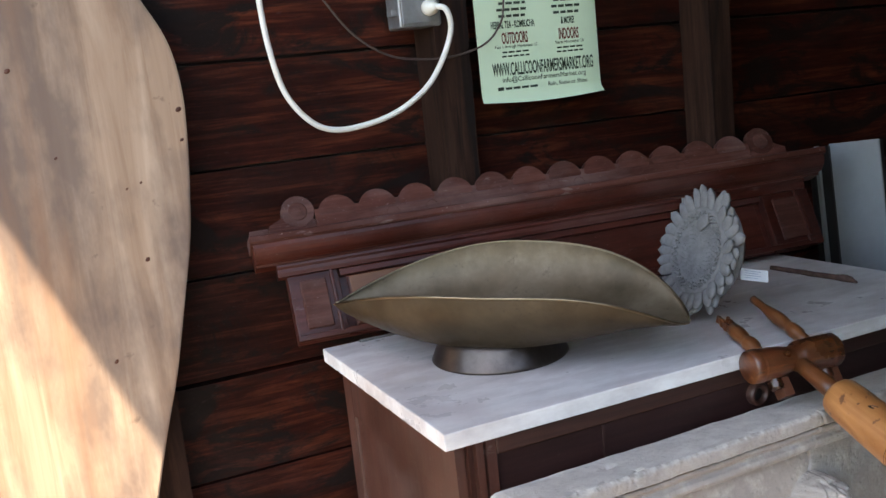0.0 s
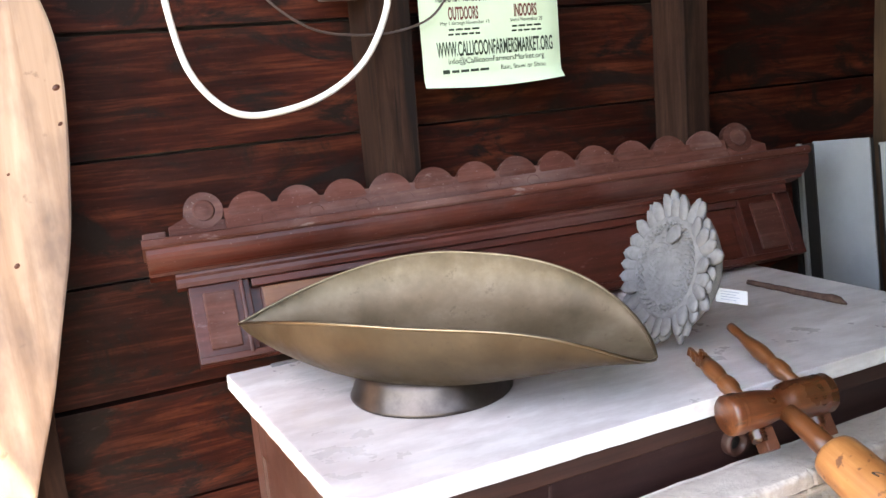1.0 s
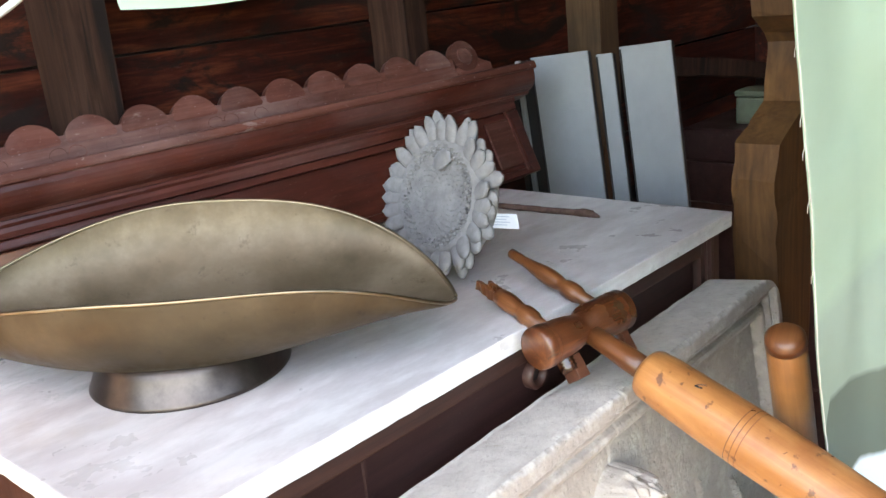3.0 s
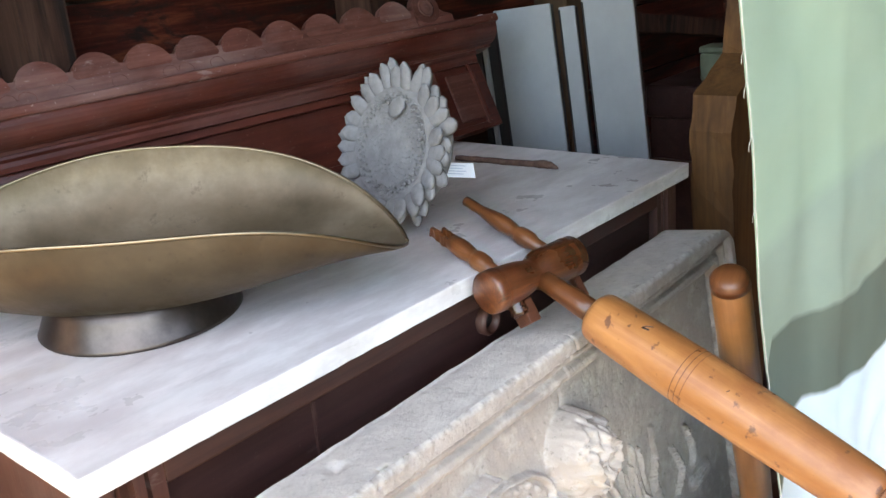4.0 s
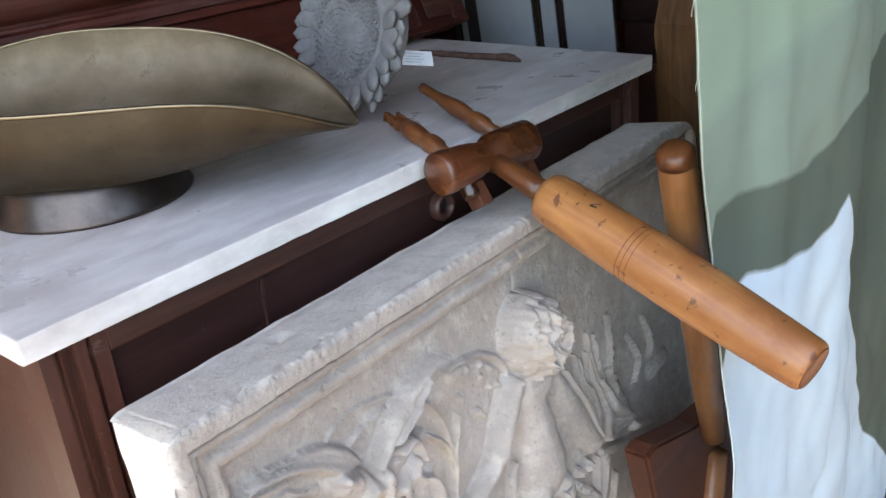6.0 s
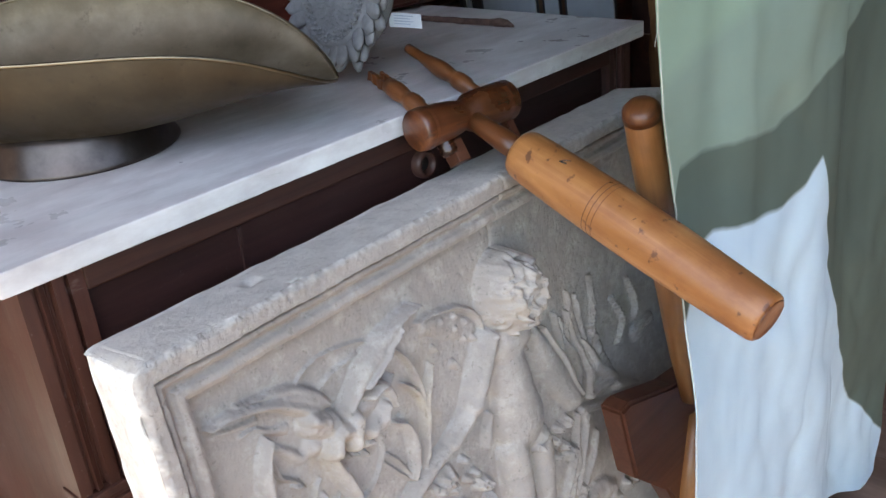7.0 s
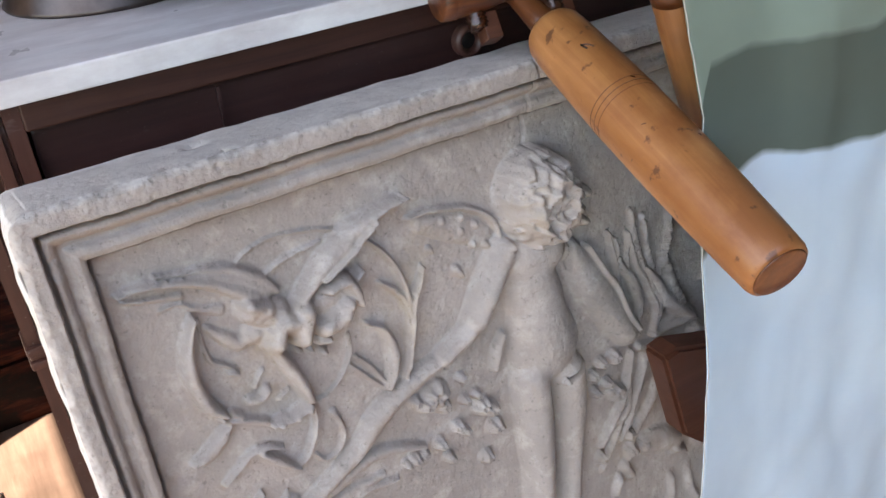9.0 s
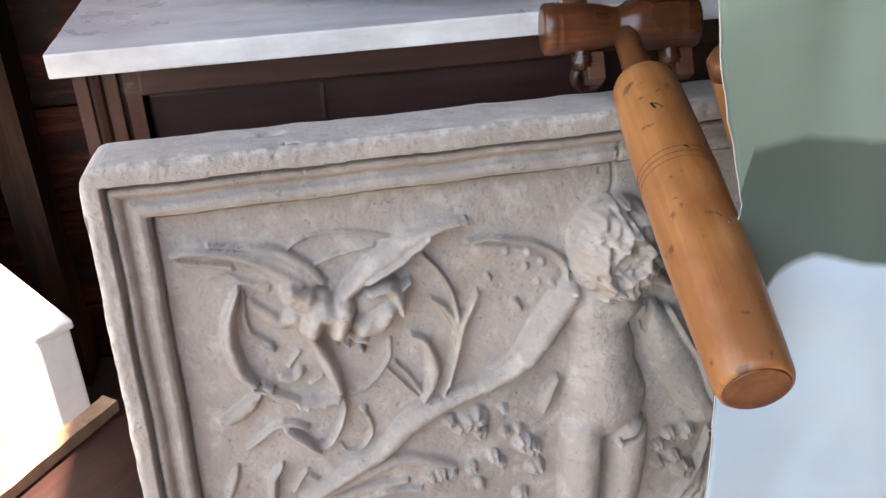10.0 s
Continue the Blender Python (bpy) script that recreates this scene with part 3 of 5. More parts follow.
# ---- cement sunflower with tag ----
def sunflower():
    n = Vector((-0.945, 0.10, 0.30)).normalized()
    x = Vector((0, 0, 1)).cross(n).normalized()
    y = n.cross(x)
    m = Matrix((x, y, n)).transposed().to_4x4()
    m.translation = (0.521, 0.171, 0.864)
    m = m @ Matrix.Scale(1.05, 4)
    d = thing("sunflower_ornament", "grey cast-cement sunflower ornament standing on the marble", "ornament", m)
    rnd = random.Random(4)
    # disc with seeds
    part("disc", lathe([(0.070, -0.012), (0.066, 0.006), (0.060, 0.010), (0.052, 0.006), (0.036, 0.002), (0.018, 0.004), (0.001, 0.005)], 48), M["cement"], d)
    bm = bmesh.new()
    for k in range(330):
        r = 0.060 * math.sqrt((k + 0.5) / 330)
        a = k * 2.39996
        z = 0.008 if r > 0.045 else 0.004
        s = 0.0024 if r > 0.046 else 0.0012
        bmesh.ops.create_icosphere(bm, subdivisions=1, radius=s, matrix=Matrix.Translation((r * math.cos(a), r * math.sin(a), z)))
    seeds = part("seed_ring", bm, M["cement"], d)
    tagged(seeds, kind="stuff")
    part("bug", lathe([(0.002, -0.016), (0.006, -0.010), (0.007, 0.0), (0.006, 0.010), (0.001, 0.015)], 12, "x"), M["cement"], d, m=pose(0.002, 0.042, 0.008, 0, 0, 38) @ Matrix.Diagonal((0.95, 1.5, 0.5, 1)))
    # two rings of petals
    def petal(length, wide, lift):
        verts, faces = [], []
        NU, NV = 8, 6
        for lay in (0, 1):
            for i in range(NU + 1):
                u = i / NU
                w = wide * (0.92 + 0.16 * u) * max(0.0, 1 - u ** 5.0) ** 0.6 + 0.0004
                for j in range(NV + 1):
                    v = -1 + 2 * j / NV
                    z = lift * u - 0.006 * u * u + 0.0028 * (1 - abs(v) ** 2.2) * (1 - 0.2 * u) - (0.008 if lay else 0) * (1 - 0.7 * u)
                    verts.append((length * u, w * v, z))
        row, size = NV + 1, (NU + 1) * (NV + 1)
        for i in range(NU):
            for j in range(NV):
                q = (i * row + j, (i + 1) * row + j, (i + 1) * row + j + 1, i * row + j + 1)
                faces += [q, tuple(size + k for k in q[::-1])]
        rimv = [i * row for i in range(NU + 1)] + [NU * row + j for j in range(1, NV + 1)] + [i * row + NV for i in range(NU - 1, -1, -1)]
        for p, q in zip(rimv, rimv[1:]):
            faces.append((p, p + size, q + size, q))
        return mesh("petal", verts, faces, True)
    shapes = [petal(0.035, 0.0090, 0.013), petal(0.032, 0.0094, 0.015), petal(0.038, 0.0086, 0.011)]
    for ring, (count, r0, z0) in enumerate(((27, 0.054, 0.003), (27, 0.060, -0.002))):
        for k in range(count):
            a = 360 * (k + 0.5 * ring) / count + rnd.uniform(-3, 3)
            part("petal", shapes[(k + ring) % 3], M["cement"], d,
                 m=pose(0, 0, z0, 0, 0, a) @ pose(r0, 0, 0, rnd.uniform(-9, 9), rnd.uniform(-6, 6), 0))
    part("back", lathe([(0.060, -0.002), (0.074, -0.006), (0.076, -0.014), (0.062, -0.028), (0.001, -0.032)], 36), M["cement"], d)
    return d


sunflower()
tag_thing = thing("price_tag", "small white paper price tag on a green string", "tag", frame_of((0.579, 0.159, 0.812), (0.70, -0.50, -0.16), 48))
card = part("card", box((0.004, 0.0, 0.0), (0.045, 0.0006, 0.022)), M["tag"], tag_thing)
for k in range(4):
    part("writing", box((0.010, -0.0009, 0.0165 - 0.0042 * k), (0.034 - 0.004 * (k % 2), -0.0006, 0.0175 - 0.0042 * k)), M["tagink"], card)
part("string", tube([(0.003, -0.001, 0.020), (-0.008, -0.002, 0.030), (-0.022, 0.0, 0.026), (-0.045, 0.006, 0.018)], 0.0011, 6), M["string"], tag_thing)

def twig(points, radii, n=10):
    """A thin stick with a wandering, tapering outline."""
    line = smooth_line([(*p, r) for p, r in zip([q[:2] for q in points], radii)], 6)
    rnd = random.Random(9)
    verts, faces = [], []
    for q in line:
        for k in range(n):
            a = 2 * math.pi * k / n
            r = q.z * rnd.uniform(0.85, 1.12)
            verts.append((q.x + r * math.cos(a), q.y, 0.7608 + q.z + r * math.sin(a)))
    for j in range(len(line) - 1):
        faces += [(j * n + k, j * n + (k + 1) % n, (j + 1) * n + (k + 1) % n, (j + 1) * n + k) for k in range(n)]
    faces += [tuple(range(n - 1, -1, -1)), tuple(range((len(line) - 1) * n, len(line) * n))]
    return mesh("stick", verts, faces, True)


stick = part("stick", twig([(0.812, 0.332), (0.815, 0.27), (0.818, 0.20), (0.8195, 0.178), (0.820, 0.165), (0.821, 0.152)], [0.0042, 0.0046, 0.0048, 0.0060, 0.0056, 0.0022]), M["twig"])
tagged(stick, "thin weathered brown wooden stick lying on the marble", "stick")
knife = part("metal_strip", board(0.06, 0.13, 0.447, 0.455, 0.7606, 0.7632, 0.0005, 3), M["greybox"])
tagged(knife, "thin dull metal strip lying on the marble", "strip")


# ---- turned wooden tool across the dresser edge ----
def turned_tool():
    hub, end = Vector((0.485, -0.042, 0.753)), Vector((0.443, -0.399, 0.635))
    d0 = (end - hub).normalized()
    x = d0.cross(Vector((0, 0, 1))).normalized() * -1
    y = -d0
    z = x.cross(y)
    if z.z < 0:
        x, z = -x, -z
    m = Matrix((x, y, z)).transposed().to_4x4()
    m.translation = hub
    d = thing("turned_tool", "honey-coloured turned wooden tool with thick handle and pegged crosshead", "wooden tool", m)
    head_prof = [(0.004, -0.071), (0.0235, -0.071), (0.0255, -0.069), (0.0262, -0.060), (0.0250, -0.0585), (0.0262, -0.0565), (0.0250, -0.054), (0.0245, -0.045),
                 (0.0240, -0.034), (0.0220, -0.020), (0.0188, -0.007), (0.0186, -0.003), (0.0238, 0.005), (0.0258, 0.014), (0.0262, 0.045), (0.0250, 0.052), (0.0262, 0.054),
                 (0.0250, 0.056), (0.0258, 0.064), (0.0235, 0.067), (0.003, 0.067)]
    headp = part("crosshead", lathe([(r * 0.86, a * 0.97) for r, a in head_prof], 40, "x"), M["turneddark"], d, "dark turned crosshead")
    part("shaft", lathe([(0.0105, -0.016), (0.0110, -0.04), (0.0122, -0.062), (0.0120, -0.092)], 24, "y"), M["turned"], d)
    han = [(0.010, -0.0835), (0.0205, -0.084), (0.0238, -0.0865), (0.0256, -0.091), (0.0268, -0.108), (0.0280, -0.16), (0.0285, -0.195), (0.0285, -0.205),
           (0.0280, -0.26), (0.0266, -0.31), (0.0248, -0.355), (0.0238, -0.373),
           (0.0232, -0.3745), (0.0225, -0.3765), (0.0205, -0.378), (0.002, -0.3785)]
    handle = part("handle", lathe(han, 56, "y"), M["maple"], d)
    part("end_face", lathe([(0.0205, -0.3782), (0.019, -0.3792), (0.008, -0.3790), (0.001, -0.3788)], 40, "y"), M["turned"], handle, "darker worn end grain")

    def on_handle(a, yy, r=0.0284):
        return (r * math.cos(radians(a)), yy, r * math.sin(radians(a)))
    for yy in (-0.193, -0.1985, -0.204):
        part("scored_line", tube([on_handle(20 * k, yy) for k in range(19)], 0.0004, 6, 3), M["turned"], handle)
    for k, (a, yy, da, dy) in enumerate(((98, -0.148, 14, 0.007), (113, -0.141, -4, -0.007), (84, -0.196, 8, 0.003), (124, -0.240, 8, 0.002), (66, -0.268, 4, 0.002))):
        part("dent", tube([on_handle(a, yy, 0.0276), on_handle(a + da / 2, yy + dy * 0.6, 0.0277), on_handle(a + da, yy + dy, 0.0274)], 0.0007 + 0.0002 * (k % 3), 7, 4), M["turneddark"], handle)
    peg_prof = [(0.0085, 0.016), (0.0088, 0.034), (0.0120, 0.040), (0.0126, 0.050), (0.0118, 0.056), (0.0090, 0.060), (0.0105, 0.066), (0.0122, 0.078), (0.0120, 0.086),
                (0.0098, 0.100), (0.0075, 0.112), (0.0068, 0.120), (0.0072, 0.122), (0.0070, 0.138), (0.001, 0.139)]
    part("peg", lathe(peg_prof, 28, "y"), M["turned"], d, m=pose(0.040, 0.0, 0.003, -2, 0, -2.2) @ Matrix.Diagonal((0.82, 1.08, 0.82, 1)))
    # second peg, split open at its end
    peg = part("split_peg", lathe(peg_prof[:9] + [(0.0105, 0.098)], 28, "y"), M["turned"], d, m=pose(-0.037, 0.0, 0.002, -3.5, 0, -5.5) @ Matrix.Diagonal((0.85, 0.95, 0.85, 1)))
    for k, (dx, ln) in enumerate(((-0.0062, 0.132), (0.0060, 0.124), (0.0, 0.118))):
        part("splinter", board(dx - 0.0024, dx + 0.0024, 0.094, ln, -0.0075 if k < 2 else -0.008, 0.0055 if k < 2 else -0.003, 0.0012, k), M["turned"], peg)
    for sx in (-0.035, 0.042):
        screw = [(0.0078, 0.010), (0.0078, -0.014)]
        for k in range(4):
            screw += [(0.0090, -0.0155 - 0.0035 * k), (0.0074, -0.0172 - 0.0035 * k)]
        stub = part("screw_stub", lathe(screw + [(0.0074, -0.030), (0.001, -0.030)], 20, "y"), M["turneddark"], d, m=pose(sx, 0.004, -0.006, 38, 0, 0) @ Matrix.Scale(1.12, 4))
        part("wedge", box((0.003, -0.040, -0.014), (0.017, -0.018, 0.004), 0.0012), M["seatwood"], stub, "dark square wooden wedge")
    return d


turned_tool()


# ---- cast relief slab ----
# Forms of the relief in millimetres on the slab: height, then a line of (along, up, radius).
GRIFFIN_A = [
    (11, [(55, 622, 1.3), (75, 622, 2.2), (100, 617, 3.6), (122, 608, 5.1), (143, 593, 6.6), (156, 583, 7.2)]),
    (7, [(85, 626, 0.9), (109, 621, 1.8), (125, 618, 2.8), (145, 610, 3.8), (165, 595, 4.8), (176, 580, 3.9)]),
    (3, [(59, 614, 1.3), (76, 609, 1.8), (102, 603, 2.8)]),
    (3, [(84, 597, 0.9), (99, 597, 1.4), (110, 589, 2.8), (128, 581, 4.7)]),
    (18, [(148, 580, 7.1), (162, 571, 8.6)]),
    (20, [(162, 541, 10.7), (170, 554, 10.7), (185, 550, 12.7)]),
    (22, [(185, 536, 8.9), (192, 557, 10.7)]),
]
GRIFFIN_A_MORE = [
    (5, [(114, 570, 2.8), (125, 556, 5.7), (135, 546, 5.8), (148, 552, 5.8)]),
]
GRIFFIN_E = [
    (8, [(104, 616, 3), (128, 610, 6), (150, 597, 9), (166, 584, 9)]),
    (15, [(150, 572, 10), (170, 560, 14)]),
    (9, [(150, 552, 10), (166, 548, 12)]),
    (12, [(214, 556, 14), (232, 560, 12)]),
]
GRIFFIN_B = [
    (15, [(194, 567, 5.9), (209, 579, 7.4), (226, 592, 10.3), (243, 601, 10.9), (261, 610, 7.9), (281, 618, 4.5), (305, 621, 1.5)]),
    (19, [(213, 578, 2.0), (234, 589, 3.9), (249, 598, 4.0), (270, 612, 2.0)]),
    (21, [(207, 537, 10.0), (219, 540, 12.0), (230, 549, 9.0)]),
    (19, [(215, 568, 3.9), (232, 570, 6.0), (239, 559, 7.0), (242, 546, 4.0)]),
    (13, [(240, 564, 3.5), (252, 571, 1.5)]),
    (15, [(200, 526, 5.0), (208, 524, 4.5)]),
    (9, [(182, 522, 3.0), (183, 521, 3.0)]),
    (9, [(192, 517, 2.5), (193, 517, 2.5)]),
    (9, [(203, 511, 3.6), (204, 510, 3.6)]),
]
GRIFFIN_C = [
    (15, [(159, 553, 3.9), (161, 536, 4.4), (167, 519, 5.9), (172, 506, 6.5), (177, 491, 6.0), (180, 477, 4.6)]),
    (12, [(179, 469, 5.1), (166, 465, 4.6), (153, 465, 4.0), (144, 466, 2.5)]),
    (14, [(177, 467, 3.1), (178, 466, 3.1)]),
    (14, [(165, 465, 3.0), (165, 465, 3.0)]),
    (14, [(150, 465, 3.0), (151, 465, 3.0)]),
    (7, [(183, 473, 1.5), (184, 453, 2.1), (177, 433, 2.6), (167, 419, 2.6), (154, 414, 1.6)]),
]
GRIFFIN_C_MORE = [
    (13, [(105, 585, 1.9), (99, 573, 3.7), (93, 555, 5.6), (91, 536, 6.1), (94, 519, 6.2), (99, 504, 5.8), (108, 494, 2.9)]),
    (5, [(109, 579, 0.9), (107, 560, 1.4), (109, 543, 1.9), (120, 533, 1.9), (127, 526, 1.5)]),
    (8, [(121, 526, 2.4), (127, 523, 2.9)]),
]
GRIFFIN_D = [
    (7, [(107, 487, 2.9), (121, 480, 3.5), (139, 470, 3.0), (148, 464, 2.0)]),
    (8, [(148, 497, 4.0), (141, 492, 4.0), (131, 494, 4.0)]),
    (8, [(115, 490, 2.9), (121, 486, 3.0)]),
    (8, [(105, 489, 2.9), (106, 488, 2.9)]),
    (4, [(139, 504, 2.5), (150, 516, 0.5)]),
    (4, [(157, 484, 2.5), (167, 488, 1.0)]),
    (8, [(75, 460, 3.9), (83, 461, 5.9), (93, 466, 6.9), (103, 474, 6.4), (110, 481, 2.0)]),
    (7, [(93, 429, 1.5), (106, 437, 2.0), (120, 445, 3.0), (134, 446, 3.0), (148, 440, 2.1)]),
]
GRIFFIN_D_MORE = [
    (11, [(129, 443, 3.0), (139, 432, 4.6), (149, 421, 3.6), (158, 415, 1.6)]),
    (6, [(69, 381, 4.1), (77, 398, 4.5), (81, 410, 1.5)]),
    (9, [(121, 406, 1.5), (112, 392, 3.6), (109, 371, 4.1)]),
    (4, [(145, 385, 2.6), (150, 382, 2.6)]),
    (5, [(128, 374, 1.6), (135, 385, 2.1), (143, 393, 1.0)]),
]
VINE_A = [
    (3, [(146, 610, 0.9), (158, 618, 1.4), (176, 623, 1.4), (197, 622, 1.4), (221, 618, 1.5), (243, 609, 1.5)]),
    (4, [(169, 595, 1.0), (183, 601, 1.9), (199, 604, 1.9), (223, 607, 1.0)]),
    (4, [(230, 515, 1.6), (229, 499, 1.6), (220, 483, 1.6), (206, 471, 1.6), (189, 466, 1.0)]),
    (7, [(265, 592, 1.0), (278, 576, 2.1), (287, 557, 2.6), (292, 536, 3.2), (293, 515, 3.7), (289, 493, 3.8), (284, 473, 3.2), (276, 452, 2.7)]),
]
VINE_A_MORE = [
    (8, [(313, 550, 0.5), (306, 536, 2.7), (299, 523, 3.7), (294, 505, 3.7), (288, 483, 3.2), (281, 461, 2.2)]),
    (7, [(269, 551, 1.0), (280, 540, 3.1), (288, 527, 3.7), (292, 511, 2.1)]),
    (9, [(249, 518, 1.0), (261, 510, 3.1), (267, 494, 5.3), (269, 479, 6.4), (265, 464, 5.4), (257, 450, 3.2)]),
    (4, [(233, 492, 1.0), (245, 476, 2.1), (256, 456, 2.2)]),
    (3, [(227, 486, 1.0), (240, 467, 1.6), (253, 452, 1.6)]),
]
VINE_B = [
    (4, [(199, 450, 1.1), (205, 437, 1.6), (206, 421, 1.6), (196, 408, 1.6), (182, 407, 1.6), (177, 415, 1.1)]),
    (6, [(201, 448, 3.2), (202, 445, 2.6)]),
    (8, [(386, 450, 2.9), (378, 433, 6.4), (372, 417, 3.5)]),
    (7, [(148, 362, 5.3), (192, 377, 6.5), (228, 387, 6.6), (258, 381, 5.0), (282, 371, 2.8)]),
    (4, [(169, 358, 4.3), (202, 359, 5.5), (235, 362, 3.3)]),
    (5, [(190, 351, 2.7), (217, 354, 3.9), (248, 350, 2.3)]),
]
WING = [
    (7, [(306, 598, 1.5), (322, 599, 2.1), (343, 596, 2.1), (364, 590, 2.7), (382, 579, 3.2), (395, 565, 3.8), (398, 551, 2.2)]),
    (3, [(318, 588, 7.3), (349, 575, 11.8), (382, 556, 11.0)]),
    (6, [(359, 569, 3.2), (359, 568, 3.2)]),
    (6, [(374, 570, 3.2), (375, 569, 3.3)]),
    (6, [(370, 551, 3.3), (370, 551, 3.3)]),
    (6, [(383, 547, 3.9), (384, 546, 3.9)]),
    (6, [(348, 533, 4.4), (353, 526, 2.7)]),
    (5, [(323, 563, 2.6), (325, 559, 2.1)]),
    (5, [(362, 582, 2.7), (362, 581, 2.7)]),
    (5, [(341, 585, 2.6), (341, 584, 2.6)]),
]
BODY_A = [
    (11, [(140, 364, 6.9), (181, 384, 8.0), (216, 403, 9.2), (239, 423, 11.9), (267, 438, 10.3), (295, 448, 9.3), (317, 454, 8.9)]),
    (15, [(316, 456, 8.8), (344, 468, 11.1), (359, 480, 13.4)]),
    (18, [(356, 480, 12.2), (371, 498, 15.0), (384, 517, 15.5), (398, 536, 15.4)]),
    (19, [(419, 522, 25.8), (447, 520, 25.1)]),
    (18, [(426, 494, 32.0), (432, 469, 34.8)]),
    (20, [(431, 446, 37.4), (436, 417, 43.9)]),
    (20, [(411, 387, 22.6), (411, 355, 22.9), (410, 322, 21.7), (407, 274, 18.3), (401, 230, 16.5), (398, 190, 14), (392, 150, 11)]),
]
BODY_A_MORE = [
    (18, [(459, 377, 23.3), (458, 344, 22.4), (453, 304, 19.5), (446, 263, 16.2), (441, 225, 14.5), (437, 190, 12)]),
    (24, [(443, 375, 3.6), (445, 377, 3.6)]),
]
BODY_B = [
    (11, [(480, 505, 13.7), (499, 467, 21.4), (520, 428, 22.4), (545, 384, 17.3)]),
    (11, [(501, 503, 3.5), (517, 473, 4.3), (535, 444, 4.5), (547, 407, 4.7), (559, 386, 4.0)]),
]
LEAF_A = [
    (8, [(541, 497, 1.5), (543, 470, 3.7), (560, 444, 4.6), (569, 413, 5.5), (563, 387, 3.2)]),
    (8, [(565, 520, 2.2), (567, 491, 4.5), (573, 461, 6.2), (585, 426, 7.1), (596, 396, 7.3), (586, 371, 3.3)]),
    (7, [(582, 508, 2.3), (586, 466, 3.9), (594, 427, 2.4)]),
    (9, [(607, 456, 3.2), (614, 430, 7.3), (619, 408, 9.1), (637, 380, 5.1)]),
    (9, [(563, 357, 5.7), (586, 350, 6.7), (633, 332, 7.0)]),
    (7, [(597, 369, 3.3), (617, 369, 5.9), (641, 366, 4.3)]),
]
LEAF_A_MORE = [
    (8, [(569, 351, 3.3), (564, 323, 5.0), (553, 302, 5.8), (533, 284, 4.1), (516, 273, 2.5)]),
    (8, [(588, 309, 4.3), (574, 279, 6.0), (544, 249, 5.1), (534, 223, 3.4)]),
    (6, [(558, 488, 1.5), (557, 457, 2.3), (571, 426, 2.4)]),
]
LEAF_B = [
    (8, [(621, 519, 2), (619, 473, 4), (598, 433, 3)]),
    (12, [(650, 346, 7), (696, 328, 3)]),
    (8, [(665, 470, 2), (685, 428, 4), (666, 403, 3)]),
    (9, [(715, 394, 12), (753, 397, 10)]),
    (7, [(540, 330, 3), (542, 303, 4), (521, 263, 4), (495, 227, 3)]),
    (8, [(708, 477, 3), (723, 438, 5), (712, 417, 3)]),
]
LEAF_C = [
    (9, [(578, 449, 2.9), (592, 428, 6.5), (611, 395, 9.7), (643, 367, 5.4)]),
    (8, [(583, 366, 3.8), (607, 365, 5.3), (647, 362, 3.9)]),
    (6, [(532, 506, 2.0), (539, 461, 2.8), (547, 409, 3.6), (561, 375, 3.0)]),
    (6, [(558, 497, 2.1), (567, 457, 2.8), (576, 438, 2.2)]),
    (7, [(550, 358, 2.2), (540, 323, 3.8), (523, 291, 4.6), (495, 261, 3.8)]),
    (6, [(573, 345, 2.3), (558, 314, 3.8), (539, 274, 3.9), (523, 254, 3.1)]),
    (7, [(546, 233, 6.4), (576, 226, 16.2), (607, 210, 11.6)]),
    (9, [(602, 201, 5.0), (619, 193, 5.0)]),
]
LEAF_C_MORE = [
    (9, [(641, 198, 5.1), (650, 187, 4.3)]),
    (9, [(661, 192, 4.3), (664, 187, 4.3)]),
    (8, [(528, 215, 6.4), (534, 202, 5.6)]),
    (7, [(519, 201, 4.8), (510, 185, 4.0)]),
    (7, [(553, 142, 5.9), (570, 135, 4.2)]),
    (5, [(482, 180, 7.2), (514, 145, 8.2), (571, 100, 5.2)]),
    (6, [(597, 162, 4.2), (597, 135, 5.1), (572, 108, 4.3)]),
    (6, [(626, 159, 3.4), (634, 118, 5.3), (671, 58, 4.6)]),
]
CREASES = [
    (5, [(478, 514, 1.8), (474, 497, 3.0), (469, 477, 3.0), (468, 459, 2.4)]),
    (6, [(470, 459, 2.4), (480, 442, 3.6), (486, 419, 3.6), (484, 397, 3.6), (472, 382, 3.0), (448, 374, 2.4)]),
    (7, [(429, 366, 2.4), (430, 336, 3.6), (427, 303, 3.6)]),
    (4, [(382, 497, 1.8), (392, 509, 2.4)]),
]
BLOOMS = [(303, 418, 16), (292, 413, 10), (309, 403, 8), (281, 421, 6), (351, 383, 11), (361, 375, 9), (363, 353, 10), (333, 398, 5), (321, 373, 7), (269, 363, 7), (279, 364, 6), (298, 365, 7), (306, 345, 6), (259, 362, 4), (347, 399, 5), (329, 365, 5), (333, 424, 5), (524, 362, 9), (505, 363, 7), (493, 352, 7), (523, 318, 12), (512, 335, 7), (494, 331, 6), (536, 255, 8), (493, 245, 7), (538, 233, 9), (558, 229, 7), (348, 324, 8)]


